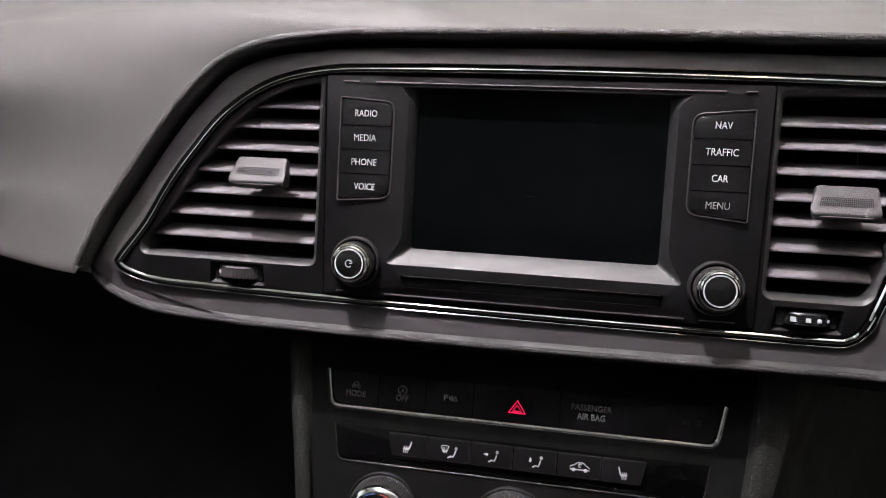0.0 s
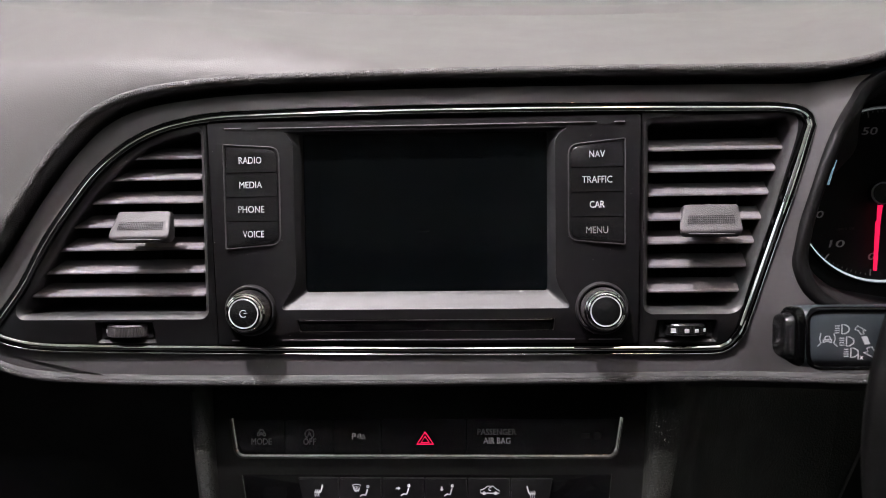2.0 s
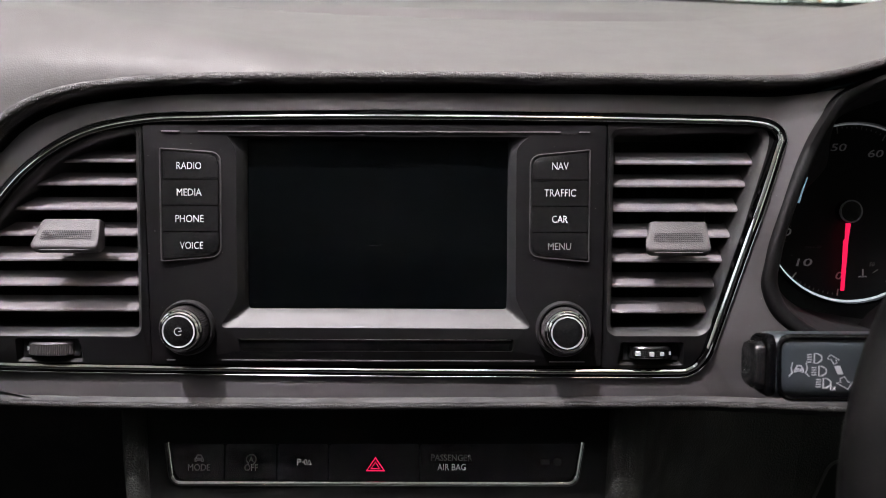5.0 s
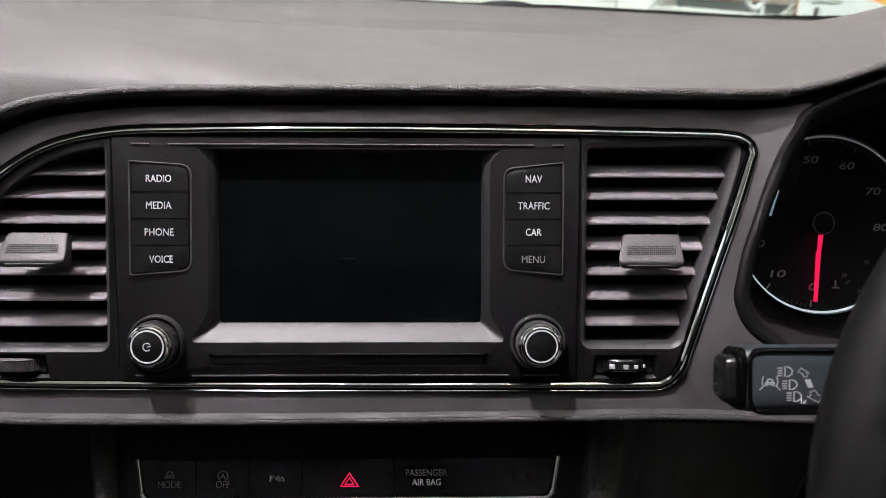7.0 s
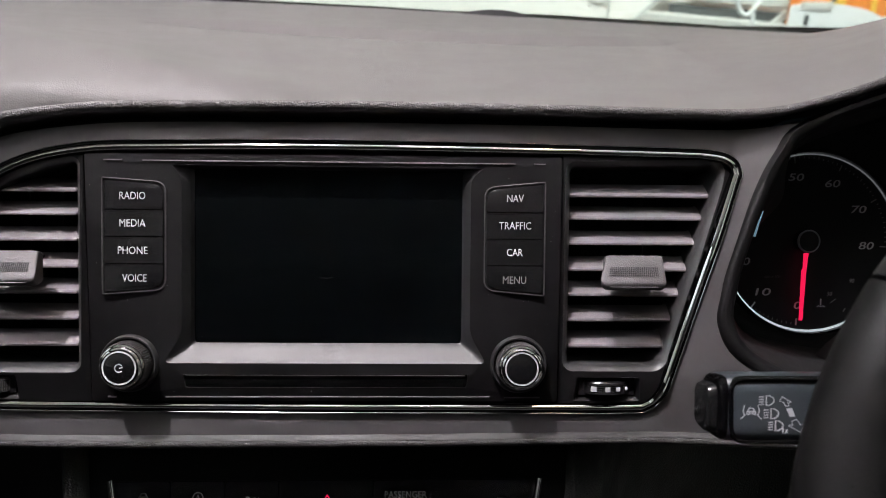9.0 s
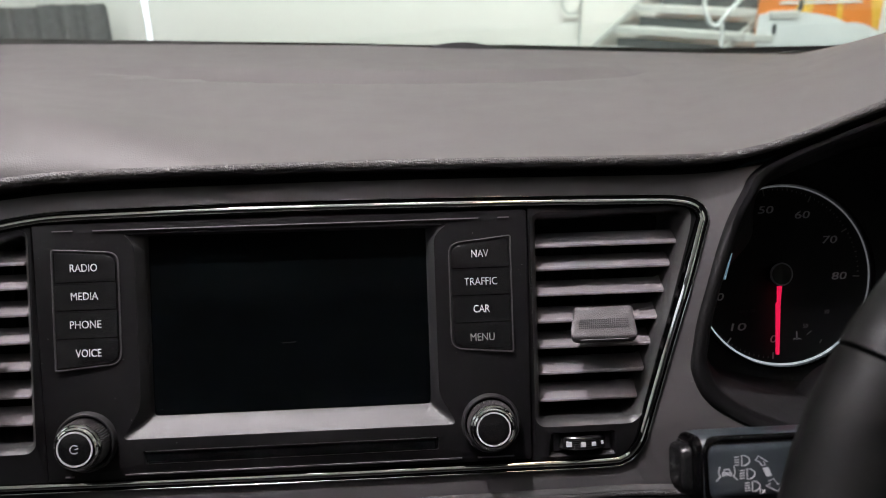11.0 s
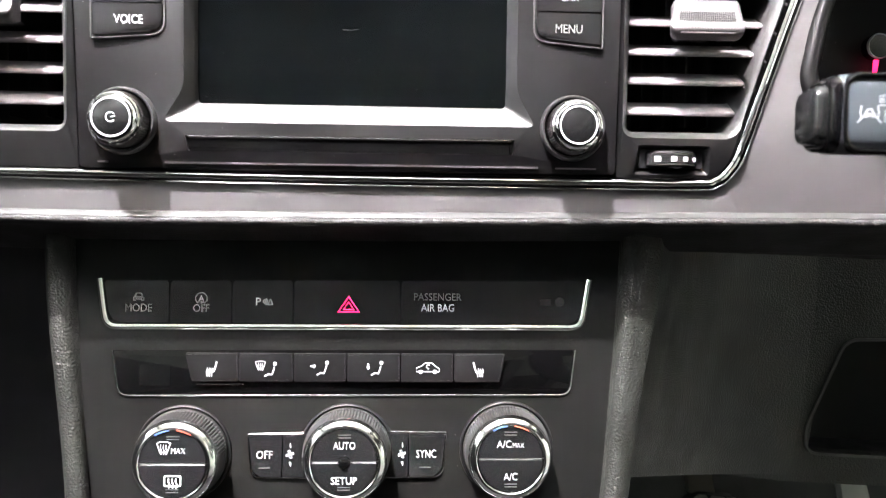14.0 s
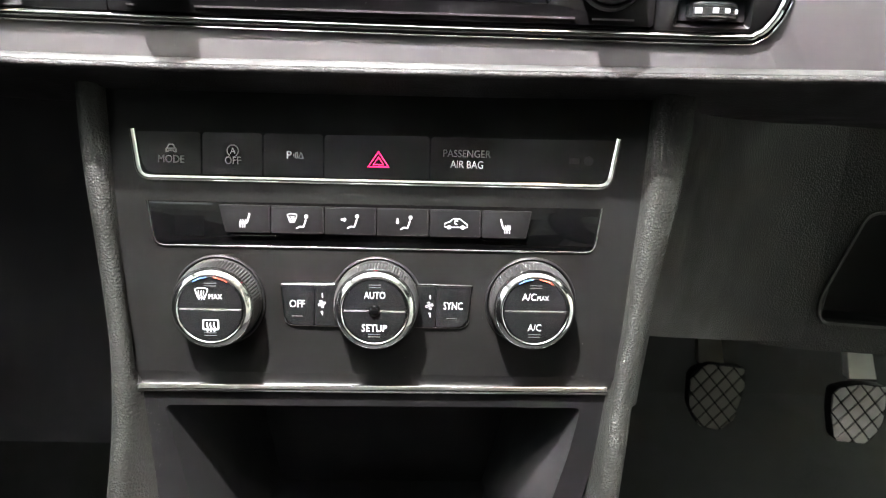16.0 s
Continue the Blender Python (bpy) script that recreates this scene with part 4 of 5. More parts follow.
        stroke(bm, [(x, cz + 0.0008 * s), (x + 0.0004 * s, cz - 0.0006 * s), (x - 0.0003 * s, cz - 0.0022 * s), (x, cz - 0.0040 * s)], 0.00048 * s, YB)
    return bm


def sitter(bm, cx, cz):
    """A seated figure sign reduced to a bar, a bend and a dot."""
    stroke(bm, [(cx - 0.0022, cz - 0.0034), (cx - 0.0002, cz - 0.0022), (cx + 0.0016, cz - 0.0026), (cx + 0.0024, cz - 0.0004), (cx + 0.0030, cz + 0.0016)], 0.0008, YB)
    stroke(bm, arc(cx + 0.0032, cz + 0.0032, 0.0007, 0, 360, 10), 0.0007, YB)
    return bm


def arrow(bm, x, z, dx, dz):
    n = Vector((dx, dz)).normalized()
    s = Vector((-n.y, n.x))
    p = Vector((x, z))
    q = [p - n * 0.0018 + s * 0.0005, p - n * 0.0018 - s * 0.0005, p - s * 0.0005, p - s * 0.0012, p + n * 0.0012, p + s * 0.0012, p + s * 0.0005]
    prism(bm, [(v.x, v.y) for v in q], YB - 0.0002, YB + 0.0004)
    return bm


def screen_fan(bm, cx, cz, s, y, w):
    stroke(bm, [(cx - 1.0 * s, cz + 0.75 * s), (cx - 0.5 * s, cz + 0.95 * s), (cx + 0.5 * s, cz + 0.95 * s), (cx + 1.0 * s, cz + 0.75 * s), (cx + 0.55 * s, cz - 0.55 * s), (cx - 0.55 * s, cz - 0.55 * s)], w, y, closed=True)
    for k in (-0.4, 0.0, 0.4):
        stroke(bm, [(cx + k * s, cz - 0.9 * s), (cx + (k + 0.12) * s, cz - 0.4 * s), (cx + (k - 0.1) * s, cz + 0.1 * s), (cx + k * s, cz + 0.55 * s)], w * 0.8, y)
    return bm


part("symbol", seat(B(), -0.0765, -0.1942, 0.95, 1), M_LIT, hkeys[0], "white heated seat symbol", lean)
part("symbol", sitter(screen_fan(B(), -0.0508, -0.1925, 0.0026, YB, 0.00045), -0.0464, -0.1945), M_LIT, hkeys[1], "white windscreen and seat symbol", lean)
part("symbol", arrow(sitter(B(), -0.0190, -0.1938), -0.0228, -0.1925, 1, 0), M_LIT, hkeys[2], "white arrow and seat symbol", lean)
part("symbol", arrow(sitter(B(), 0.0098, -0.1938), 0.0060, -0.1930, 0, -1), M_LIT, hkeys[3], "white arrow and seat symbol", lean)
bm = stroke(B(), [(0.0316, -0.1952), (0.0318, -0.1932), (0.0345, -0.1922), (0.0362, -0.1907), (0.0400, -0.1907), (0.0420, -0.1925), (0.0438, -0.1935), (0.0440, -0.1952)], 0.0005, YB, closed=True)
for x in (0.0340, 0.0415):
    prism(bm, arc(x, -0.1953, 0.0011, 0, 340, 12), YB - 0.0003, YB + 0.0005)
stroke(bm, arc(0.0380, -0.1926, 0.0010, 40, 300, 12), 0.0005, YB)
part("symbol", bm, M_LIT, hkeys[4], "white car outline symbol", lean)
part("symbol", seat(B(), 0.0650, -0.1942, 0.95, -1), M_LIT, hkeys[5], "white heated seat symbol", lean)


# dials
def dial(cx, cz, label, marks):
    d = thing("climate_dial", (cx, 0.03, cz), label, "rotary dial", group="climate dials")
    part("collar", lathe(B(), cx, cz, [(0.0256, 0.001), (0.0251, -0.0014), (0.0244, -0.0018), (0.0237, -0.0008), (0.0233, 0.001)], 72), M_FACE, d, "black collar", lean)
    part("knurled_grip", lathe(B(), cx, cz, [(0.0233, 0.002), (0.0233, -0.0030), (0.0231, -0.0040, 1), (0.0223, -0.0125, 1), (0.0216, -0.0140)], 168, depth=0.0009), M_RIB, d, "finely ribbed grip", lean, sharp=20)
    part("chrome_ring", lathe(B(), cx, cz, [(0.0214, -0.0130), (0.0217, -0.0148), (0.0215, -0.0158), (0.0202, -0.0170), (0.0190, -0.0180), (0.0181, -0.0186), (0.0174, -0.0183), (0.0167, -0.0165)], 72), M_RINGED, d, "polished chrome ring", lean, sharp=60)
    for a0, a1 in ((0.7, 179.3), (180.7, 359.3)):
        pts = arc(cx, cz, 0.0165, a0, a1, 24)
        half = part("button", prism(B(), [(x, z + (0.0002 if a0 < 90 else -0.0002)) for x, z in pts], -0.0178, -0.012, 0.0002, 1), M_BUTTON, d, "black half-round push button", lean)
        z = cz + (0.0131 if a0 < 90 else -0.0133)
        bm = box(B(), cx - 0.0032, cx + 0.0032, -0.0180, -0.017, z - 0.0009, z - 0.0005)
        box(bm, cx - 0.0032, cx + 0.0032, -0.0180, -0.017, z + 0.0005, z + 0.0009)
        part("indicator", bm, M_BAR, half, "dim indicator bar", lean)
    part("split_line", box(B(), cx - 0.0160, cx + 0.0160, -0.0177, -0.014, cz - 0.00013, cz + 0.00013), M_DIM, d, "thin bright line", lean)
    if marks:
        for a0, a1, mt in ((96, 122, M_BLUE), (58, 84, M_HOT)):
            part("temperature_mark", stroke(B(), arc(cx, cz, 0.0171, a0, a1, 8), 0.0007, -0.0180, 0.0004), mt, d, "blue cold mark" if mt == M_BLUE else "red warm mark", lean)
    return d


YD = -0.0178
DX, DZ = (-0.0910, -0.0048, 0.0805), (-0.2388, -0.2380, -0.2366)
d = dial(DX[0], DZ[0], "black climate dial with chrome ring and windscreen heater signs", True)
part("symbol", screen_fan(B(), DX[0] - 0.0045, DZ[0] + 0.0080, 0.0034, YD, 0.0005), M_LIT, d, "white windscreen symbol", lean)
part("lettering", words("MAX", DX[0] + 0.0028, DZ[0] + 0.0068, 0.0029, YD, 0.0070), M_LIT, d, "white letters", lean)
bm = stroke(B(), [(p.x, p.y) for p in round_poly([(DX[0] - 0.0038, DZ[0] - 0.0058), (DX[0] + 0.0042, DZ[0] - 0.0058), (DX[0] + 0.0042, DZ[0] - 0.0108), (DX[0] - 0.0038, DZ[0] - 0.0108)], 0.0008, 3)], 0.0008, YD, closed=True)
for k in (-0.0016, 0.0002, 0.0020):
    x, z = DX[0] + k, DZ[0] - 0.0088
    stroke(bm, [(x, z - 0.0032), (x + 0.0005, z - 0.0012), (x - 0.0004, z + 0.0004), (x, z + 0.0018)], 0.0007, YD)
part("symbol", bm, M_LIT, d, "white rear window symbol", lean)
d = dial(DX[1], DZ[1], "black fan dial with chrome ring marked AUTO and SETUP", False)
part("lettering", words("AUTO", DX[1], DZ[1] + 0.0085, 0.0038, YD, 0.0113), M_LIT, d, "white letters", lean)
part("lettering", words("SETUP", DX[1], DZ[1] - 0.0092, 0.0038, YD, 0.0132), M_LIT, d, "white letters", lean)
part("sensor_dome", lathe(B(), DX[1], DZ[1], [(0.0032, -0.0172), (0.0032, -0.0182), (0.0026, -0.0190), (0.0012, -0.0195), (0.0003, -0.0196)], 24), M_GLOSS, d, "glossy black dome", lean, sharp=60)
d = dial(DX[2], DZ[2], "black climate dial with chrome ring marked A/C", True)
part("lettering", words("A/C", DX[2] - 0.0034, DZ[2] + 0.0078, 0.0038, YD, 0.0075), M_LIT, d, "white letters", lean)
part("lettering", words("MAX", DX[2] + 0.0040, DZ[2] + 0.0072, 0.0025, YD, 0.0060), M_LIT, d, "small white letters", lean)
part("lettering", words("A/C", DX[2], DZ[2] - 0.0087, 0.0038, YD, 0.0071), M_LIT, d, "white letters", lean)


def fan_sign(bm, cx, cz, up, y):
    for k in range(4):
        a = 20 + 90 * k
        stroke(bm, [(cx + r * math.cos(radians(a + b)), cz + r * math.sin(radians(a + b))) for r, b in ((0.0003, 0), (0.0013, -30), (0.0021, -14), (0.0022, 12), (0.0013, 18))], 0.00032, y, closed=True)
    stroke(bm, [(cx + 0.0004, cz + 0.0036), (cx + 0.0002, cz + 0.0060)], 0.0005 if not up else 0.0007, y)
    prism(bm, [(cx - 0.0006, cz - 0.0040), (cx + 0.0008, cz - 0.0040), (cx + 0.0006, cz - 0.0066)], y - 0.0002, y + 0.0004)
    return bm


side = thing("climate_buttons", (-0.04, 0.03, -0.25), "black off and fan push buttons beside the dial", "button", group="climate push buttons")
# flat dark plate in place of the shaded gap, as on the radio
part("button_gap_shade", prism(B(), round_poly([(-0.0573, -0.2290), (-0.0552, -0.2517), (-0.0240, -0.2521), (-0.0240, -0.2284)], [0.0008, 0.0045, 0.0005, 0.0005]), -0.0004, 0.004), M_DARK, side, "dark plate standing in for the shaded gap round the buttons", lean)
edge = [(p.x, 0, p.y) for p in round_poly([(-0.0240, -0.2284), (-0.0573, -0.2290), (-0.0552, -0.2517), (-0.0240, -0.2521)], [0, 0.0008, 0.0045, 0])]
# smoked chrome rim added as the highlight along the button edges
part("edge_highlight", sweep(B(), edge, ridge(0.0004, 0.0010, 0.001)), M_SMOKE, side, "thin bright edge", lean, sharp=60)
k1 = part("button", prism(B(), round_poly([(-0.0565, -0.2297), (-0.0545, -0.2508), (-0.0392, -0.2512), (-0.0392, -0.2293)], [0.0006, 0.004, 0.0005, 0.0005]), -0.0020, 0.004, 0.0009, 1), M_BUTTON, side, "black off button", lean)
k2 = part("button", prism(B(), round_poly([(-0.0386, -0.2293), (-0.0386, -0.2513), (-0.0240, -0.2513), (-0.0240, -0.2291)], 0.0005), -0.0020, 0.004, 0.0009, 1), M_BUTTON, side, "black fan button", lean)
part("lettering", words("OFF", -0.0482, -0.2392, 0.0042, -0.0020, 0.0084), M_LIT, k1, "white letters", lean)
part("indicator", box(B(), -0.0512, -0.0452, -0.0022, 0, -0.2465, -0.2460), M_BAR, k1, "", lean)
part("symbol", fan_sign(B(), -0.0348, -0.2392, False, -0.0020), M_LIT, k2, "white fan symbol", lean)
side = thing("climate_buttons", (0.03, 0.03, -0.25), "black fan and sync push buttons beside the dial", "button", group="climate push buttons")
part("button_gap_shade", prism(B(), round_poly([(0.0140, -0.2276), (0.0140, -0.2518), (0.0459, -0.2514), (0.0481, -0.2280)], [0.0005, 0.0005, 0.0045, 0.0008]), -0.0004, 0.004), M_DARK, side, "dark plate standing in for the shaded gap round the buttons", lean)
edge = [(p.x, 0, p.y) for p in round_poly([(0.0140, -0.2276), (0.0481, -0.2280), (0.0459, -0.2514), (0.0140, -0.2518)], [0, 0.0008, 0.0045, 0])]
# same added rim for the highlight on this side
part("edge_highlight", sweep(B(), edge, ridge(0.0004, 0.0010, 0.001)), M_SMOKE, side, "thin bright edge", lean, sharp=60)
k1 = part("button", prism(B(), round_poly([(0.0282, -0.2284), (0.0282, -0.2510), (0.0452, -0.2505), (0.0473, -0.2287)], [0.0005, 0.0005, 0.004, 0.0006]), -0.0020, 0.004, 0.0009, 1), M_BUTTON, side, "black sync button", lean)
k2 = part("button", prism(B(), round_poly([(0.0140, -0.2282), (0.0140, -0.2510), (0.0276, -0.2510), (0.0276, -0.2284)], 0.0005), -0.0020, 0.004, 0.0009, 1), M_BUTTON, side, "black fan button", lean)
part("lettering", words("SYNC", 0.0374, -0.2388, 0.0042, -0.0020, 0.0106), M_LIT, k1, "white letters", lean)
part("indicator", box(B(), 0.0338, 0.0398, -0.0022, 0, -0.2463, -0.2458), M_BAR, k1, "", lean)
part("symbol", fan_sign(B(), 0.0244, -0.2390, True, -0.0020), M_LIT, k2, "white fan symbol", lean)

# chrome rail and tray below
part("chrome_rail", sweep(B(), [(-0.1360, 0, -0.2882), (0.0, 0, -0.2873), (0.1256, 0, -0.2862)], ridge(0.0024, 0.0028)), M_CHROME, console, "chrome rail", lean, sharp=60)
part("face_foot", loft(B(), [[(-0.1405, 0.0, -0.2785), (0.1302, 0.0, -0.2785)], [(-0.1385, 0.0005, -0.2825), (0.1285, 0.0005, -0.2815)], [(-0.1385, 0.004, -0.2925), (0.1285, 0.004, -0.2905)]]), M_CLIM, console, "", lean, sharp=20)
TRAY = [(-0.1365, -0.2915), (-0.1310, -0.3350), (-0.1120, -0.4200), (0.0960, -0.4200), (0.1190, -0.3350), (0.1262, -0.2895)]
TOPEN = [(-0.1225, -0.2990), (-0.1160, -0.3250), (-0.0960, -0.4100), (0.0800, -0.4100), (0.1060, -0.3250), (0.1120, -0.2970)]
rim = round_poly(TOPEN, 0.004)
part("tray_frame", plate(B(), TRAY, [rim], 0.001, 0.003), M_FACE, console, "black tray frame", lean)
part("tray_lining", loft(B(), [[(p.x, 0.001, p.y) for p in rim], [(p.x * 0.90, 0.045, -0.30 + (p.y + 0.30) * 0.93 - 0.004) for p in rim], [(p.x * 0.84, 0.12, -0.30 + (p.y + 0.30) * 0.9 - 0.006) for p in rim]], closed=True), M_DARK, console, "dark tray lining", lean, sharp=40)
part("tray_back", prism(B(), [(p.x * 0.84, -0.30 + (p.y + 0.30) * 0.9 - 0.006) for p in rim], 0.119, 0.125), M_FACE, console, "", lean)

# padded sides
LEFT = smooth_path([(-0.1555, 0.030, -0.110), (-0.1545, 0.029, -0.150), (-0.1525, 0.028, -0.176), (-0.1485, 0.026, -0.210), (-0.1425, 0.021, -0.262), (-0.1410, 0.015, -0.300), (-0.1420, 0.008, -0.335), (-0.149, -0.006, -0.42)], 5)
rows = []
for p in LEFT:
    k = min(max((-0.27 - p.z) / 0.06, 0), 1)
    inner = -0.1345 + 0.0055 * (-0.2915 - p.z) / 0.0435 if p.z < -0.285 else -0.1505 + (min(-0.118, p.z) + 0.118) * -0.075
    fy = lean(Vector((0, 0, p.z))).y
    p = p + Vector((-0.0016, 0, 0))
    rows.append([(p.x - 0.030, 0.20, p.z), (p.x - 0.012, 0.08, p.z), (p.x - 0.0080, p.y + 0.012, p.z), (p.x - 0.0060, p.y + 0.004, p.z), (p.x - 0.0025, p.y + 0.0005, p.z), (p.x + 0.002, p.y, p.z), (p.x + 0.0055, p.y + 0.003, p.z),
                 (p.x * 0.4 + (inner + 0.001) * 0.6 + 0.001, (p.y + fy) * 0.5 + 0.002, p.z), (inner + 0.002, fy + 0.004, p.z)])
part("padded_side", loft(B(), rows), M_SIDE, console, "black grained padded side", sharp=80)
RIGHT = smooth_path([(0.1475, 0.030, -0.110), (0.1468, 0.029, -0.150), (0.1450, 0.028, -0.180), (0.1418, 0.026, -0.207), (0.1380, 0.022, -0.247), (0.1312, 0.015, -0.290), (0.1272, 0.008, -0.320), (0.1155, -0.006, -0.42)], 8)
cut = next(i for i, p in enumerate(RIGHT) if p.z < -0.2925)
ra_, rb_ = RIGHT[cut - 1], RIGHT[cut]
SPLIT = ra_.lerp(rb_, (ra_.z + 0.2925) / (ra_.z - rb_.z))


def side_row(p, k):
    """One level of the padded side: k = 1 sweeps round into the knee panel, k = 0 goes straight back."""
    inner = 0.1262 - 0.0055 * (-0.2895 - p.z) / 0.05 if p.z < -0.2895 else 0.1430 - 0.078 * (-0.118 - p.z)
    fy = lean(Vector((0, 0, p.z))).y
    up = min(1.0, max(0.0, (p.z + 0.25) / 0.05)) * k
    front = [(inner - 0.002, fy + 0.004, p.z), (p.x * 0.4 + inner * 0.6 - 0.001, (p.y + fy) * 0.5 + 0.002, p.z), (p.x - 0.0045, p.y + 0.003, p.z), (p.x - 0.001, p.y, p.z), (p.x + 0.0030, p.y + 0.0006 * (1 - 0.5 * up), p.z), (p.x + 0.0066, p.y + 0.0032 * (1 - 0.6 * up), p.z), (p.x + 0.0092 + 0.0022 * k, p.y + 0.0088 * (1 - 0.65 * up), p.z)]
    back = []
    for dx, y in ((0.0120, 0.046), (0.0190, 0.059), (0.0285, 0.071), (0.0400, 0.087), (0.0535, 0.1015), (0.070, 0.1145), (0.088, 0.131), (0.107, 0.145), (0.128, 0.1548), (0.150, 0.1605), (0.185, 0.1648)):
        if k:
            end = -0.2555 - 0.35 * (y - 0.036)
            y -= up * 0.012 * max(0.0, 1 - (y - 0.046) / 0.07)
            back.append((p.x + 0.010 + dx - 0.006, y, -0.11 + (p.z + 0.11) / (-0.2925 + 0.11) * (end + 0.11)))
        else:
            back.append((p.x + 0.0105 + dx * 0.01, y + 0.8 * (y - 0.036), p.z))
    return front, back


upper = [sum(side_row(p, 1), []) for p in RIGHT[:cut] + [SPLIT]]
lower = [sum(side_row(p, 0), []) for p in [SPLIT] + RIGHT[cut:]]
web = [side_row(p, 0)[0][-1:] + side_row(p, 0)[1] for p in RIGHT[:cut] + [SPLIT] if p.z < -0.235]
part("padded_side", loft(loft(loft(B(), upper), lower), web), M_SIDE, console, "black grained padded side", sharp=80)

# ---- driver's side ----
knee = thing("knee_panel", (0.35, 0.17, -0.30), "black grained lower dash panel with an open pocket", "dashboard panel")
KOUT = [(0.245, -0.125), (0.245, -0.2985), (0.27, -0.3018), (0.302, -0.3052), (0.342, -0.3077), (0.387, -0.3101), (0.50, -0.316), (0.80, -0.33), (0.80, -0.125)]
POCKET = round_poly([(0.3480, -0.2000), (0.3190, -0.2680), (0.3215, -0.2845), (0.3570, -0.2867), (0.52, -0.296), (0.54, -0.20)], [0.01, 0.012, 0.010, 0.02, 0.02, 0.02])
part("panel", plate(B(), KOUT, [POCKET], 0.1635, 0.178), M_SIDE, knee, "black grained panel")
part("pocket_lining", loft(B(), [[(p.x, 0.1636, p.y) for p in POCKET], [(p.x * 1.02 - 0.016, 0.23, p.y * 1.02) for p in POCKET]], closed=True), M_DARK, knee, "dark pocket lining", sharp=60)
part("pocket_back", prism(B(), [(p.x * 1.02 - 0.016, p.y * 1.02) for p in POCKET], 0.229, 0.234), M_DARK, knee)
part("pocket_lip", sweep(B(), [(p.x, 0.1635, p.y) for p in POCKET], [(-0.0014, -0.001), (-0.001, 0.0012), (0.001, 0.0012), (0.0014, -0.001)], closed=True), M_BLOCK, knee, "rounded pocket lip", sharp=60)
part("underside", loft(B(), [[(0.245, 0.175, -0.2980), (0.37, 0.175, -0.3090), (0.80, 0.175, -0.33)], [(0.245, 0.40, -0.25), (0.37, 0.40, -0.26), (0.80, 0.40, -0.27)]]), M_DARK, knee)

cluster = thing("instrument_cluster", (0.37, 0.11, -0.10), "black instrument cluster with an unlit rev counter and red needle", "instrument cluster")
edge = [Vector((x, 0, z)) for x, z in BINNACLE]
mid = Vector((0.375, 0, 0.0))
rows = []
for k, y in ((1.0, 0.0012), (0.998, -0.0040), (0.988, -0.0068), (0.965, -0.0070), (0.940, -0.0030), (0.925, 0.003)):
    rows.append([((mid + (p - mid) * k).x, y, (mid + (p - mid) * k).z) for p in edge])
part("hood_rim", loft(B(), rows, closed=True), M_FACE, cluster, "thick matt black rim", sharp=60)
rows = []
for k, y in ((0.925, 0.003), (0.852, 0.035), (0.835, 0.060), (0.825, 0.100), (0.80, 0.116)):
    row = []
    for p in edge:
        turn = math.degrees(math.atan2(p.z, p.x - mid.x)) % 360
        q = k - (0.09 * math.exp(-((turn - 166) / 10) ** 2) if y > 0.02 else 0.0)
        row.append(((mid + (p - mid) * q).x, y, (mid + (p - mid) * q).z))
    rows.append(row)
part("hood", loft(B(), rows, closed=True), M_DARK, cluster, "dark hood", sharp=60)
# the blue tint stands in for a bluish reflection along this lip
part("inner_lip", sweep(B(), smooth_path([(0.247, 0.004, 0.0640), (0.256, 0.002, 0.0683), (0.284, 0.0, 0.0735), (0.317, -0.002, 0.0872), (0.335, -0.003, 0.0925), (0.40, -0.005, 0.108)], 8), [(-0.0012, -0.004), (-0.0010, 0.0006), (0.0, 0.0012), (0.0010, 0.0006), (0.0012, -0.004)]), M_LIP, cluster, "gloss lip under the padded brow, tinted blue as a reflection", sharp=60)
part("dial_plate", prism(B(), [((mid + (p - mid) * 0.86).x, (mid + (p - mid) * 0.86).z) for p in edge], 0.1125, 0.118), M_DARK, cluster, "black dial plate")
CX, CZ, CR = 0.3296, -0.0018, 0.0634
part("dial_well", lathe(B(), CX, CZ, [(CR + 0.0035, 0.1122), (CR + 0.003, 0.1080), (CR + 0.0012, 0.1075), (CR + 0.0005, 0.1118)], 72), M_BUTTON, cluster, "black dial rim", sharp=60)
part("lit_ring", stroke(B(), arc(CX, CZ, CR, 195, 330, 48), 0.0013, 0.1116, 0.0008), M_RING, cluster, "lit white arc")
# grey arc given a faint glow because the hood shades it
part("ring", stroke(B(), arc(CX, CZ, CR, -30, 108, 48), 0.0009, 0.1116, 0.0008), M_ARC, cluster, "thin grey arc with an added glow")
# glowing strip painted as the glint on the hood's inner edge
part("rim_glint", stroke(B(), [(0.2474, 0.0185), (0.2450, 0.0110), (0.2430, 0.0036)], 0.0009, 0.0120, 0.0015), M_COOL, cluster, "painted glint, a short glowing pale blue strip")
PX, PZ = 0.3258, -0.0006
for i in range(9):
    a = radians(266 - 33.7 * i)
    c, s = math.cos(a), math.sin(a)
    part("tick", stroke(B(), [(PX + c * 0.0560, PZ + s * 0.0560), (PX + c * 0.0608, PZ + s * 0.0608)], 0.0009, 0.1124), M_WHITE if i < 2 else M_DIM, cluster)
    part("numeral", words(str(10 * i), PX + c * 0.0463, PZ + s * 0.0463, 0.0054, 0.1124, 0.0108 if i else 0.0050, slant=0.25, weight=0.004), M_NUM, cluster, f"grey numeral {10 * i}")
bm = B()
for i in range(1, 80):
    if i % 10:
        a = radians(266 - 3.37 * i)
        c, s = math.cos(a), math.sin(a)
        stroke(bm, [(PX + c * 0.0592, PZ + s * 0.0592), (PX + c * (0.0605 if i % 5 else 0.0612), PZ + s * (0.0605 if i % 5 else 0.0612))], 0.0005, 0.1124)
part("fine_ticks", bm, M_DIM, cluster, "fine grey ticks", kind="stuff")
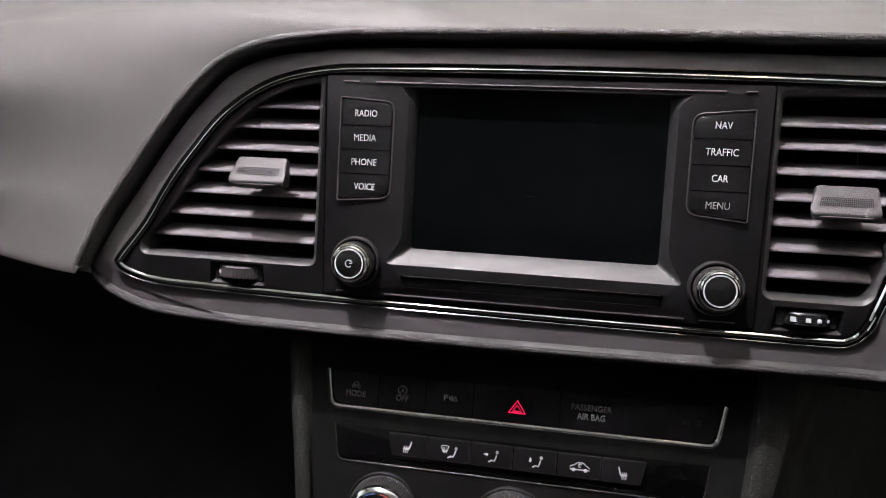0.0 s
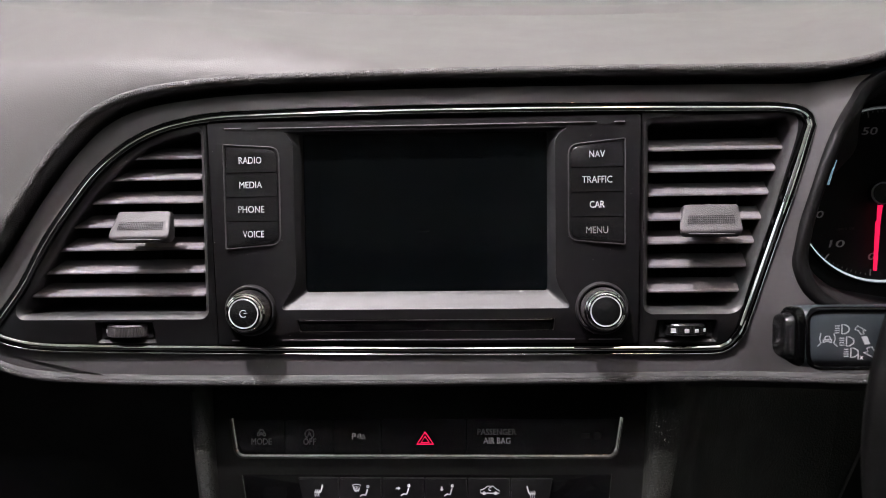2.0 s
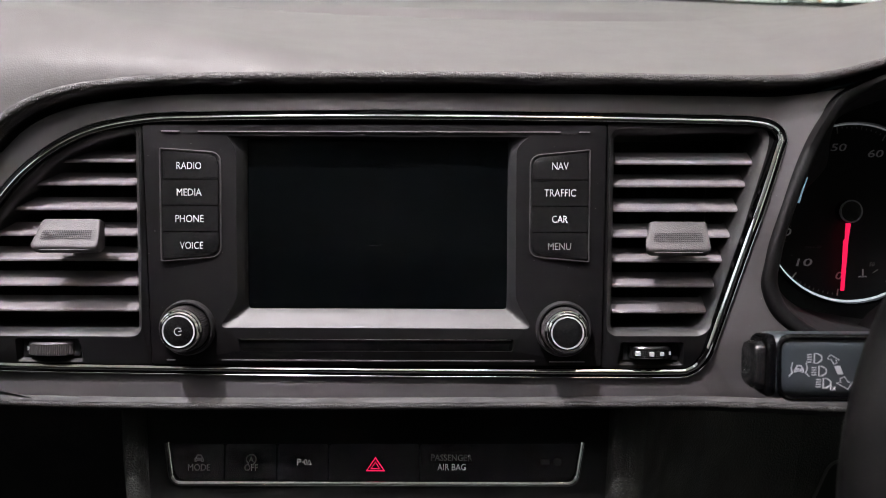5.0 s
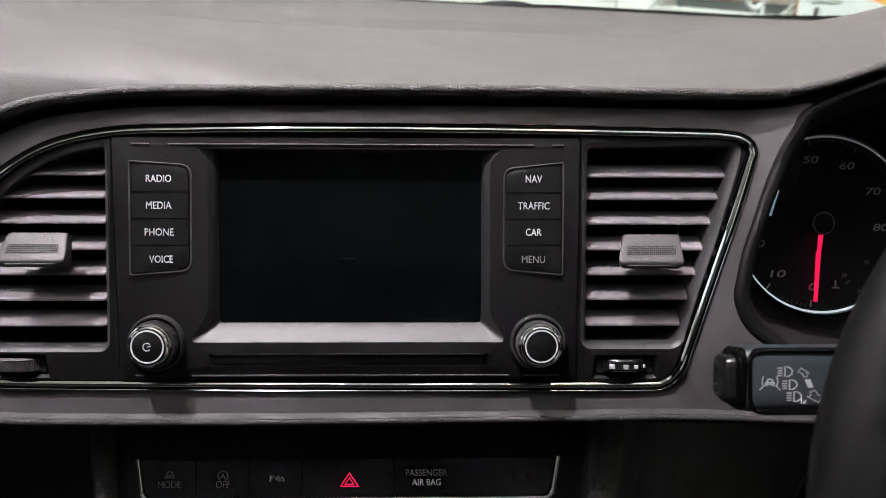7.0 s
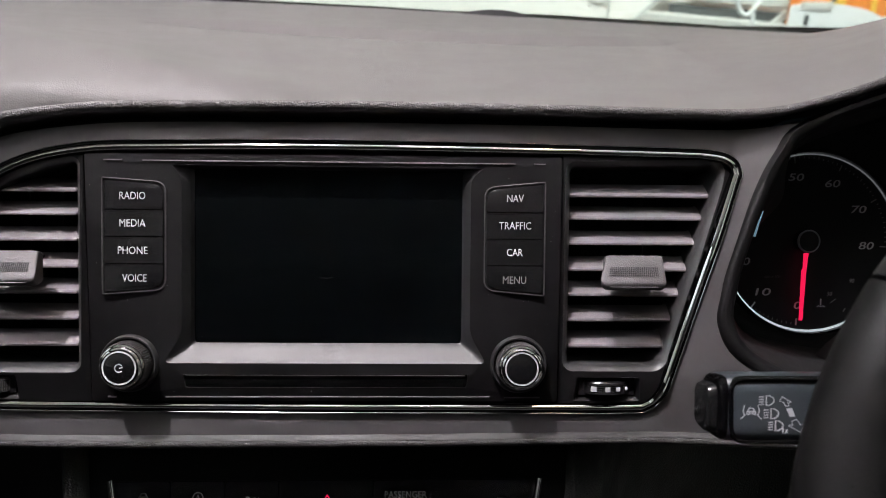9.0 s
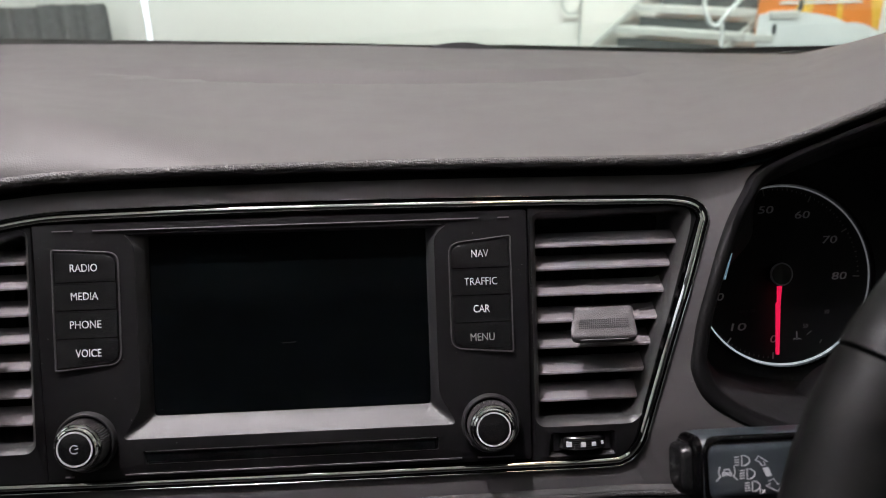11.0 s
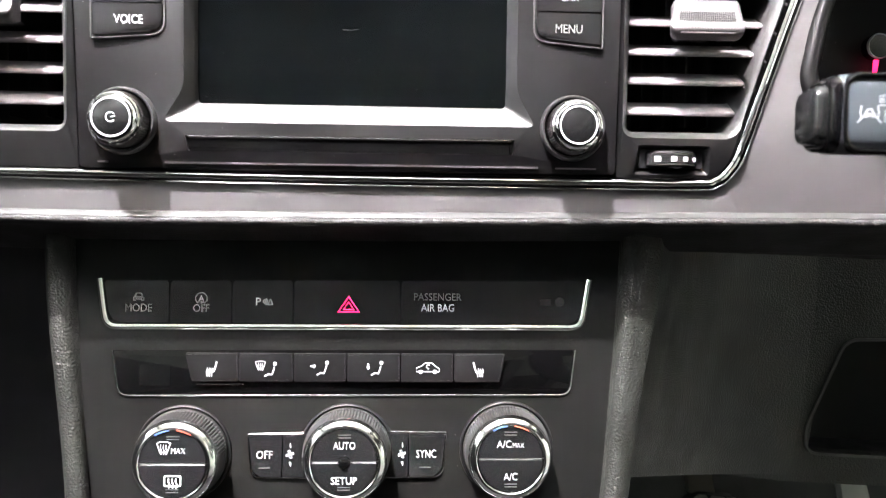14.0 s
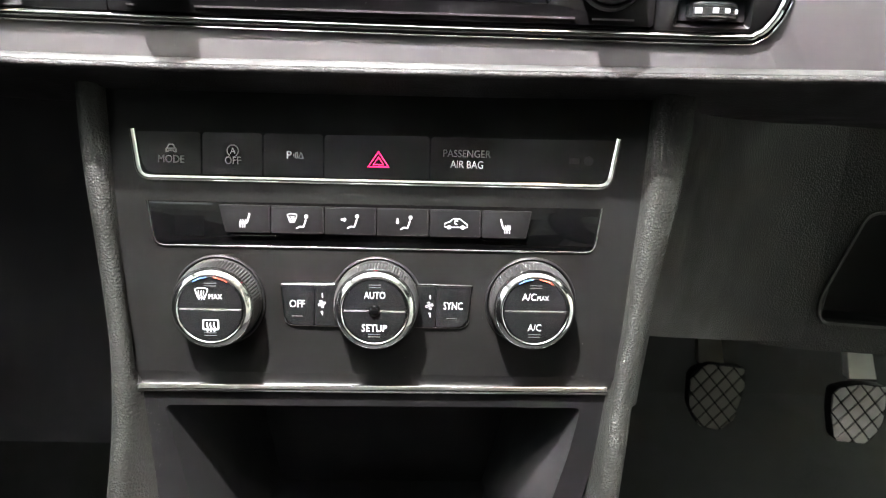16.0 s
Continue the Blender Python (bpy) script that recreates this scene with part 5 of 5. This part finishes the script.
part("caption", words("rpm x 100", PX - 0.022, PZ - 0.0255, 0.0022, 0.1124, slant=0.25), M_FAINT, cluster, "faint grey caption")
part("needle", prism(B(), [(PX + 0.0007, PZ - 0.0085), (PX - 0.0007, PZ - 0.0200), (PX - 0.0027, PZ - 0.0565), (PX - 0.0047, PZ - 0.0565), (PX - 0.0037, PZ - 0.0210), (PX - 0.0027, PZ - 0.0195), (PX - 0.0023, PZ - 0.0085)], 0.1060, 0.1075), M_RED, cluster, "lit red needle")
part("needle_hub", lathe(B(), PX, PZ, [(0.0078, 0.112), (0.0076, 0.1055), (0.0070, 0.1045), (0.0001, 0.1043)], 40), M_BUTTON, cluster, "black needle hub")
part("hub_ring", lathe(B(), PX, PZ, [(0.0079, 0.1060), (0.0082, 0.1048), (0.0078, 0.1040), (0.0072, 0.1043)], 40), M_STROKE, cluster, "thin grey hub ring", sharp=60)
bm = B()
for i in range(6):
    a = radians(215 + 26 * i)
    c, s = math.cos(a), math.sin(a)
    stroke(bm, [(0.368 + c * 0.0215, -0.030 + s * 0.0215), (0.368 + c * (0.0245 if i % 2 else 0.026), -0.030 + s * (0.0245 if i % 2 else 0.026))], 0.0006, 0.1124)
part("temperature_ticks", bm, M_DIM, cluster, "small temperature scale")
part("numeral", words("50", 0.3460, -0.0385, 0.0030, 0.1124, slant=0.25), M_DIM, cluster, "small grey numeral 50")
part("numeral", words("90", 0.3620, -0.0290, 0.0030, 0.1124, slant=0.25), M_DIM, cluster, "small grey numeral 90")
bm = stroke(B(), [(0.3395, -0.0470), (0.3395, -0.0420)], 0.0008, 0.1124)
stroke(bm, [(0.3365, -0.0480), (0.3380, -0.0472), (0.3395, -0.0480), (0.3410, -0.0472), (0.3425, -0.0480)], 0.0005, 0.1124)
part("symbol", bm, M_WHITE, cluster, "small thermometer symbol")

stalk = thing("indicator_stalk", (0.26, -0.07, -0.073), "dark grey indicator stalk with white light symbols", "stalk")


def stalk_section(x, k, y0=-0.0865):
    pts = round_poly([(-0.0030, 0.0172), (-0.0030, -0.0140), (0.0200, -0.0120), (0.0200, 0.0150)], [0.0075, 0.009, 0.006, 0.006], 5)
    return [(x, y0 + 0.0085 + (p.x - 0.0085) * k, -0.0732 + p.y * k) for p in pts]


part("lever", loft(B(), [stalk_section(0.1835, 0.80), stalk_section(0.1842, 0.88), stalk_section(0.1856, 0.94), stalk_section(0.1880, 0.985), stalk_section(0.1910, 1.0), stalk_section(0.25, 1.0), stalk_section(0.32, 0.90)], closed=True, cap=True), M_STALK, stalk, "dark grey lever", sharp=40)
part("bevel_ring", loft(B(), [stalk_section(0.1826, 0.78), stalk_section(0.1833, 0.89), stalk_section(0.1848, 0.955), stalk_section(0.1865, 0.965)], closed=True, cap=True), M_GLOSS, stalk, "glossy ring", sharp=50)
part("end_button", loft(B(), [stalk_section(0.1783, 0.60), stalk_section(0.1790, 0.69), stalk_section(0.1808, 0.74), stalk_section(0.1850, 0.76)], closed=True, cap=True), M_BUTTON, stalk, "black end button", sharp=40)
YS = -0.0894
rim_path = [(p.x, -0.0893, p.y) for p in round_poly([(0.32, -0.0580), (0.1874, -0.0577), (0.1880, -0.0858), (0.32, -0.0850)], [0, 0.0065, 0.0075, 0], 8)]
part("face_frame", sweep(B(), rim_path, ridge(0.0010, 0.0007, 0.003)), M_GLOSS, stalk, "glossy black frame round the lever face", sharp=60)


def lamp_sign(bm, cx, cz, s):
    stroke(bm, [(cx, cz - s), (cx, cz + s), (cx + 0.7 * s, cz + 0.95 * s), (cx + 1.4 * s, cz + 0.5 * s), (cx + 1.55 * s, cz), (cx + 1.4 * s, cz - 0.5 * s), (cx + 0.7 * s, cz - 0.95 * s)], 0.0005, YS, closed=True)
    for k in (-0.75, -0.25, 0.25, 0.75):
        stroke(bm, [(cx - 0.5 * s, cz + k * s), (cx - 1.5 * s, cz + (k - 0.05) * s)], 0.0004, YS)
    return bm


for x, z in ((0.2031, -0.0670), (0.2053, -0.0728), (0.2074, -0.0782)):
    part("symbol", lamp_sign(B(), x, z, 0.0022), M_STROKE, stalk, "white headlamp symbol")
part("symbol", car_front(B(), 0.1965, -0.0718, 0.0019, YS, 0.0005), M_STROKE, stalk, "white lane car symbol")
bm = B()
for s in (-1, 1):
    stroke(bm, [(0.1965 + s * 0.0030, -0.0690), (0.1965 + s * 0.0036, -0.0715), (0.1965 + s * 0.0030, -0.0735)], 0.0004, YS)
    stroke(bm, [(0.1965 + s * 0.0026, -0.0732), (0.1965 + s * 0.0046, -0.0752)], 0.0004, YS)
part("symbol", bm, M_STROKE, stalk, "white lane marks")
part("lettering", words("1x", 0.2119, -0.0802, 0.0024, YS), M_WHITE, stalk, "small white 1x")
def sign(pts):
    return [(0.1965 + (x - 183) * 0.000096, -0.0718 - (y - 595) * 0.000096) for x, y in pts]


part("symbol", stroke(B(), sign([(313, 548), (326, 528), (368, 553), (352, 553), (358, 568), (343, 571), (330, 552)]), 0.0004, YS, closed=True), M_STROKE, stalk, "white turn signal arrow")
part("symbol", prism(B(), sign([(345, 582), (362, 621), (388, 618), (372, 580)]), YS - 0.0002, YS + 0.0004), M_STROKE, stalk, "white block")
part("symbol", stroke(B(), sign([(372, 640), (395, 632), (412, 657), (432, 655), (412, 690), (357, 660), (378, 657)]), 0.0004, YS, closed=True), M_STROKE, stalk, "white turn signal arrow")

wheel = thing("steering_wheel", (0.3605, -0.155, -0.105), "black leather steering wheel with a perforated grip", "steering wheel")
WC, WR = Vector((0.3605, -0.155, -0.105)), 0.1595


def rim_piece(a0, a1, fat, n):
    rows = []
    for i in range(n + 1):
        a = radians(a0 + (a1 - a0) * i / n)
        c, s = math.cos(a), math.sin(a)
        ease = min(1.0, min(i, n - i) / max(1, n * 0.03))
        row = []
        for j in range(20):
            b = 2 * math.pi * j / 20
            k = 1.0 + fat * ease
            r = WR + 0.0205 * k * math.cos(b)
            row.append(WC + Vector((r * c, 0.0165 * k * math.sin(b), r * s)))
        rows.append(row)
    return loft(B(), rows, closed=True, cap=True)


part("rim", rim_piece(216, 507, 0.0, 130), M_WHEEL, wheel, "smooth black leather rim", sharp=60)
grip = part("grip", rim_piece(147.6, 215.5, 0.0, 50), M_WHEEL, wheel, "perforated leather grip", sharp=60)
bm = B()
for i in range(35):
    for j in range(9):
        a, b = radians(150 + 1.83 * i), radians(192 + 19.5 * j + (9.75 if i % 2 else 0))
        a += radians(random.uniform(-0.15, 0.15))
        out = Vector((math.cos(a) * math.cos(b), math.sin(b), math.sin(a) * math.cos(b)))
        c = WC + Vector((WR * math.cos(a), 0, WR * math.sin(a))) + Vector((0.0205 * math.cos(b) * math.cos(a), 0.0165 * math.sin(b), 0.0205 * math.cos(b) * math.sin(a)))
        u = Vector((-math.sin(a), 0, math.cos(a)))
        w = out.cross(u).normalized()
        ring = [bm.verts.new(c + out * 0.00012 + (u * math.cos(k) + w * math.sin(k)) * 0.00022) for k in (0.0, 1.05, 2.1, 3.15, 4.2, 5.25)]
        tip = bm.verts.new(c - out * 0.0003)
        for k in range(6):
            bm.faces.new((ring[k], ring[(k + 1) % 6], tip))
part("perforation", bm, M_DARK, grip, "fine punched holes", kind="stuff")
rows = []
for x, h, y in ((0.205, 0.030, 0.004), (0.24, 0.026, 0.010), (0.28, 0.034, 0.016), (0.32, 0.05, 0.016)):
    rows.append([(x, WC.y + y - 0.008, WC.z + 0.004 + h), (x, WC.y + y - 0.012, WC.z + 0.004), (x, WC.y + y - 0.008, WC.z + 0.004 - h), (x, WC.y + y + 0.014, WC.z + 0.004 - h), (x, WC.y + y + 0.014, WC.z + 0.004 + h)])
spoke = part("spoke", loft(B(), rows, closed=True, cap=True), M_FACE, wheel, "black spoke", sharp=40)
part("spoke_bezel", prism(B(), round_poly([(0.2380, -0.0780), (0.2330, -0.0900), (0.2390, -0.1080), (0.2800, -0.1100), (0.2800, -0.0780)], 0.006), -0.1625, -0.150, 0.002), M_SATIN, spoke, "satin silver bezel")
part("hub_pad", prism(B(), [(p.x, p.y) for p in round_poly([(0.29, -0.03), (0.29, -0.16), (0.36, -0.19), (0.43, -0.16), (0.43, -0.03)], 0.03)], -0.160, -0.12, 0.008), M_FACE, wheel, "black hub pad")
part("column", lathe(B(), WC.x, WC.z, [(0.05, 0.08), (0.05, -0.10), (0.03, -0.12)], 32), M_DARK, wheel, "black column shroud")


def pedal(base, outline, mat, label, arm_mat, cx):
    p = thing("pedal", base, label, "pedal", group="foot pedals")
    b = Vector(base)
    pts = [(b.x + x, b.z + z) for x, z in outline]
    y = b.y
    part("pad", prism(B(), round_poly(pts, 0.006), y, y + 0.010, 0.002), M_DARK, p, "dark rubber pad")
    small = [(b.x + x * 0.96, b.z + z * 0.97) for x, z in outline]
    s = 0.0152
    for i in range(-4, 5):
        for j in range(-5, 6):
            if (i + j) % 2:
                continue
            c = (b.x + i * s * 0.5 * 1.0, b.z + j * s * 0.5 * 1.15)
            h, w = s * 0.5 * 1.15 * 0.86, s * 0.5 * 0.86
            d = clip_poly([(c[0], c[1] - h), (c[0] + w, c[1]), (c[0], c[1] + h), (c[0] - w, c[1])], small)
            if len(d) >= 3:
                area = abs(sum(d[k][0] * d[k - 1][1] - d[k - 1][0] * d[k][1] for k in range(len(d)))) / 2
                if area > 6e-6:
                    part("tread_block", prism(B(), d, y - 0.0016, y + 0.002), mat, p)
    part("arm", loft(B(), [[(b.x + cx + dx, y + 0.006 + dy, b.z + 0.028) for dx, dy in ((-0.012, 0), (0.012, 0), (0.012, 0.01), (-0.012, 0.01))],
                           [(b.x + cx + dx, y + 0.03 + dy, b.z + 0.08) for dx, dy in ((-0.010, 0), (0.010, 0), (0.010, 0.01), (-0.010, 0.01))],
                           [(b.x + cx + dx, y + 0.08 + dy, b.z + 0.20) for dx, dy in ((-0.010, 0), (0.010, 0), (0.010, 0.01), (-0.010, 0.01))]], closed=True, cap=True), arm_mat, p, "steel arm", sharp=30)


# brake face and arm are coloured paler for the light that falls there
pedal((0.4050, 0.232, -0.386), [(-0.0240, 0.021), (-0.0232, 0.0), (-0.0165, -0.028), (0.0165, -0.031), (0.0255, -0.009), (0.0255, 0.023), (0.0, 0.026)], M_METAL, "brake pedal with a diamond tread, coloured pale for the light on it", M_TREAD, 0.006)
pedal((0.3016, 0.286, -0.3935), [(-0.0260, 0.020), (-0.0250, -0.012), (-0.0130, -0.034), (0.0080, -0.038), (0.0210, -0.026), (0.0280, 0.008), (0.0260, 0.026), (-0.010, 0.030)], M_RUBBER, "dark rubber clutch pedal with a diamond tread", M_RUBBER, -0.004)

# ---- car shell ----
here = Matrix()
shell = thing("car_body", (0, -0.6, 0.25), "plain closed car cabin shell with grey headliner", "car body", kind="structure", at=here)
part("footwell_floor", box(B(), -0.75, 0.75, -1.7, 0.80, 0.17, 0.20), M_CARPET, shell, "black carpet")
part("bulkhead", loft(B(), [[(-0.75, 0.30, 0.20), (0.75, 0.30, 0.20)], [(-0.75, 0.46, 0.30), (0.75, 0.46, 0.30)], [(-0.75, 0.56, 0.60), (0.75, 0.56, 0.60)], [(-0.75, 0.62, 0.90), (0.75, 0.62, 0.90)]]), M_CARPET, shell, "carpeted bulkhead", sharp=60)
part("roof", box(B(), -0.62, 0.62, -1.75, -0.42, 1.415, 1.44), M_HEAD, shell, "grey headliner")
part("side_wall", box(B(), -0.80, -0.76, -1.75, 0.80, 0.20, 0.93), M_FACE, shell)
part("side_wall", box(B(), 0.78, 0.82, -1.75, -0.95, 0.20, 0.93), M_FACE, shell)
# solid unseen wall added behind the seats to darken what the dash reflects
part("rear_light_block", box(B(), -0.76, 0.80, -1.78, -1.74, 0.20, 1.42), M_FACE, shell)
for s in (-1, 1):
    part("pillar", loft(B(), [[(s * 0.78, 0.60, 0.90), (s * 0.73, 0.64, 0.90), (s * 0.75, 0.54, 0.90)], [(s * 0.62, -0.42, 1.42), (s * 0.57, -0.40, 1.42), (s * 0.60, -0.48, 1.42)]], closed=True, cap=True), M_FACE, shell)
    part("pillar", box(B(), s * 0.70 - 0.04, s * 0.70 + 0.04, -1.36, -1.20, 0.20, 1.42), M_FACE, shell)
glass = part("windscreen", loft(B(), [[(-0.72, 0.610, 0.890), (0.72, 0.610, 0.890), (0.72, 0.612, 0.894), (-0.72, 0.612, 0.894)], [(-0.58, -0.415, 1.420), (0.58, -0.415, 1.420), (0.58, -0.413, 1.424), (-0.58, -0.413, 1.424)]], closed=True, cap=True), M_GLASS, shell, "clear windscreen")
glass.visible_shadow = False
spot = thing("ceiling_spot", (SPOT.x, SPOT.y, 3.1), "round white ceiling spot lamp", "lamp", at=here)
part("housing", loft(B(), [[(SPOT.x + r * math.cos(a), SPOT.y + r * math.sin(a), z) for a in [math.pi * 2 * k / 32 for k in range(32)]] for r, z in ((0.09, 3.1), (0.09, 3.02), (0.075, 3.015), (0.07, 3.05))], closed=True), M_HEAD, spot, "white housing")

cowl = thing("windscreen_edge", (0, 0.49, 0.27), "black printed lower edge of the windscreen", "windscreen edge", kind="structure")
part("band", loft(B(), [[(x, 0.478, 0.2640 - 0.040 * x - (0.012 * x * x)) for x in (-0.8, -0.4, 0.0, 0.4, 0.8)], [(x, 0.500, 0.2795 - 0.040 * x - (0.012 * x * x)) for x in (-0.8, -0.4, 0.0, 0.4, 0.8)]]), M_GLOSS, cowl, "black band")
part("sensor_bump", loft(B(), [[(0.135 + 0.045 * math.cos(a) * k, 0.477 - 0.004 * (1 - k), 0.2560 + 0.0125 * math.sin(a) * k) for a in [math.pi * j / 16 for j in range(17)]] for k in (1.0, 0.7, 0.1)]), M_DARK, cowl, "low dark bump")

# ---- room ----
wall = thing("wall_north", (0, 4, 0), "white painted garage wall", "wall", kind="structure", at=here)
part("wall_face", box(B(), -5, 5, 4.0, 4.15, 0, 3.1), M_WALL, wall)
# unseen walls added round the car; the south one dulled to cut bounce
for nm, bx in (("wall_south", (-5, 5, -4.15, -4.0, 0, 3.1)), ("wall_west", (-5.15, -5.0, -4.15, 4.15, 0, 3.1)), ("wall_east", (5.0, 5.15, -4.15, 4.15, 0, 3.1))):
    w = thing(nm, (bx[0], bx[2], 0), "unseen garage wall added to close the room", "wall", kind="structure", at=here)
    part("wall_face", box(B(), *bx), M_DIMWALL if nm == "wall_south" else M_WALL, w)
fl = thing("floor", (0, 0, 0), "grey painted concrete floor", "floor", kind="structure", at=here)
part("slab", box(B(), -5.15, 5.15, -4.15, 4.15, -0.1, 0), M_FLOOR, fl)
ce = thing("ceiling", (0, 0, 3.1), "white painted garage ceiling", "ceiling", kind="structure", at=here)
part("panel", box(B(), -5.15, 5.15, -4.15, 4.15, 3.1, 3.2), M_WALL, ce)

curtain = thing("curtain", (-1.8, 3.9, 0.0), "grey cloth screen hanging before the wall", "curtain", at=here)
rows = [[(-2.6 + 1.08 * i / 60, 3.90 + 0.025 * math.sin(i * 0.9), z + (0.012 * ((i // 20) % 3) if z else 0)) for i in range(61)] for z in (0.0, 0.75)]
part("cloth", loft(B(), rows), M_CURTAIN, curtain, "", sharp=80)
tube = thing("light_tube", (-1.335, 3.9, 0.4), "upright white lit tube by the wall", "tube light", at=here)
part("tube", box(B(), -1.330, -1.308, 3.88, 3.92, 0.0, 1.6, 0.01), M_STRIP, tube)

stairs = thing("metal_stairs", (1.7, 3.6, 0), "grey painted metal stairs against the wall", "stairs", at=here)
# treads run out from the wall at a slant and climb along it
for i in range(7):
    x, z = 0.94 + 0.12 * i, 0.255 + 0.114 * i
    corners = [(x, 3.95), (x + 0.53, 3.39), (x + 0.68, 3.39), (x + 0.15, 3.95)]
    part("tread", loft(B(), [[(px, py, z - 0.036) for px, py in corners], [(px, py, z - 0.003) for px, py in corners], [(px + 0.002, py + 0.002, z) for px, py in corners]], closed=True, cap=True), M_TREAD, stairs, sharp=30)
    # dark strips stand in for the shaded gaps between the treads
    foot_line = [(x + 0.15, 3.945), (x + 0.68, 3.385), (x + 0.69, 3.39), (x + 0.16, 3.95)]
    part("gap_strip", loft(B(), [[(px, py, z + dz) for px, py in foot_line] for dz in (0.0, 0.05)], closed=True, cap=True), M_CURTAIN, stairs, sharp=30)
for name, x0, y, wide, mat in (("wall_stringer", 0.66, 3.955, 0.034, M_STEEL), ("stringer", 1.185, 3.45, 0.050, M_TREAD)):
    line = [(x0, -0.02), (x0 + 0.98, 0.92), (x0 + 0.98 + wide, 0.92), (x0 + wide, -0.02)]
    part(name, prism(B(), [(px, max(0.0, pz)) for px, pz in line], y - 0.012, y + 0.012, 0.003, 1), mat, stairs, "grey sloping stringer")
for path in ([(1.575, 3.35, 0.95), (1.580, 3.35, 0.76), (1.590, 3.35, 0.722), (1.613, 3.35, 0.669), (1.644, 3.35, 0.648), (1.666, 3.35, 0.654), (1.714, 3.35, 0.718), (1.80, 3.35, 0.81), (1.92, 3.35, 0.93)], [(1.70, 3.34, 0.30), (1.692, 3.34, 0.5), (1.680, 3.34, 0.66)]):
    part("handrail", sweep(B(), smooth_path(path, 5), [(0.011 * math.cos(k * math.pi / 4), 0.011 * math.sin(k * math.pi / 4)) for k in range(9)]), M_PAPER, stairs, "white bent tube handrail", sharp=60)
cable = thing("wall_cable", (1.1, 3.98, 0.7), "grey cable loop hanging on the wall", "cable", at=here)
part("loop", sweep(B(), smooth_path([(1.003, 3.97, 0.90), (1.003, 3.97, 0.734), (1.010, 3.97, 0.698), (1.034, 3.97, 0.673), (1.072, 3.97, 0.670), (1.107, 3.97, 0.690), (1.110, 3.97, 0.74), (1.112, 3.97, 0.60), (1.111, 3.97, 0.40)], 5), [(0.007 * math.cos(k * math.pi / 3), 0.007 * math.sin(k * math.pi / 3)) for k in range(7)]), M_STEEL, cable, sharp=60)

banner = thing("advertising_banner", (2.2, 3.4, 0.0), "standing roll-up banner printed orange, yellow and white", "banner", at=here)
part("sheet", box(B(), 1.885, 2.535, 3.40, 3.41, 0.06, 1.95), M_ORANGE, banner, "orange printed sheet")
part("base", box(B(), 1.87, 2.55, 3.32, 3.48, 0.0, 0.07, 0.01), M_STEEL, banner, "grey metal base")
field = smooth_path([(1.887, 0, 0.690), (1.975, 0, 0.707), (2.06, 0, 0.706), (2.15, 0, 0.698), (2.27, 0, 0.678), (2.360, 0, 0.645), (2.395, 0, 0.647), (2.46, 0, 0.634), (2.533, 0, 0.602)], 4)
part("cloud_field", prism(B(), [(p[0], p[2]) for p in field] + [(2.533, 0.10), (1.887, 0.10)], 3.396, 3.401), M_PAPER, banner, "white curved field")
for pts in ([(2.075, 0.704), (2.095, 0.80), (2.175, 0.80), (2.165, 0.697)], [(2.300, 0.671), (2.285, 0.80), (2.315, 0.80), (2.330, 0.660)], [(2.500, 0.622), (2.455, 0.80), (2.530, 0.80), (2.530, 0.606)]):
    part("streak", prism(B(), pts, 3.3975, 3.4005), M_YELLOW, banner, "yellow streak")
for x0, x1, z in ((1.99, 2.42, 0.743), (1.98, 2.44, 0.775)):
    part("lettering_bar", box(B(), x0, x1, 3.3955, 3.3995, z, z + 0.012), M_PAPER, banner, "white bar")


# ---- dust ----
def dust(parent, boxes, y_at, n, warp=None):
    """Scattered specks on a face."""
    bm = B()
    for _ in range(n):
        x0, x1, z0, z1 = random.choice(boxes)
        x, z, s = random.uniform(x0, x1), random.uniform(z0, z1), random.uniform(0.00008, 0.00024)
        y = y_at(x, z)
        vs = [bm.verts.new((x + s * math.cos(k) * random.uniform(0.6, 1.3), y, z + s * math.sin(k))) for k in (0.3, 2.2, 3.6, 5.1)]
        top = bm.verts.new((x, y - s * 0.7, z))
        for k in range(4):
            bm.faces.new((vs[k], vs[(k + 1) % 4], top))
    part("dust", bm, M_DUST, parent, "fine pale dust specks", warp, kind="stuff")


dust(dashboard, [(-0.27, 0.20, -0.106, -0.098), (0.205, 0.235, -0.09, 0.03), (-0.12, 0.22, 0.056, 0.064)], lambda x, z: 0.0014 + face_y(x, z), 110)
dust(unit, [(-0.13, -0.085, -0.06, 0.04), (0.085, 0.127, -0.06, 0.04), (-0.12, 0.12, -0.087, -0.069)], lambda x, z: -0.0001, 60)
dust(console, [(-0.134, -0.124, -0.345, -0.295), (-0.13, -0.125, -0.345, -0.295), (-0.14, 0.12, -0.28, -0.21)], lambda x, z: -0.0001 if z > -0.285 else 0.0009, 70, lean)
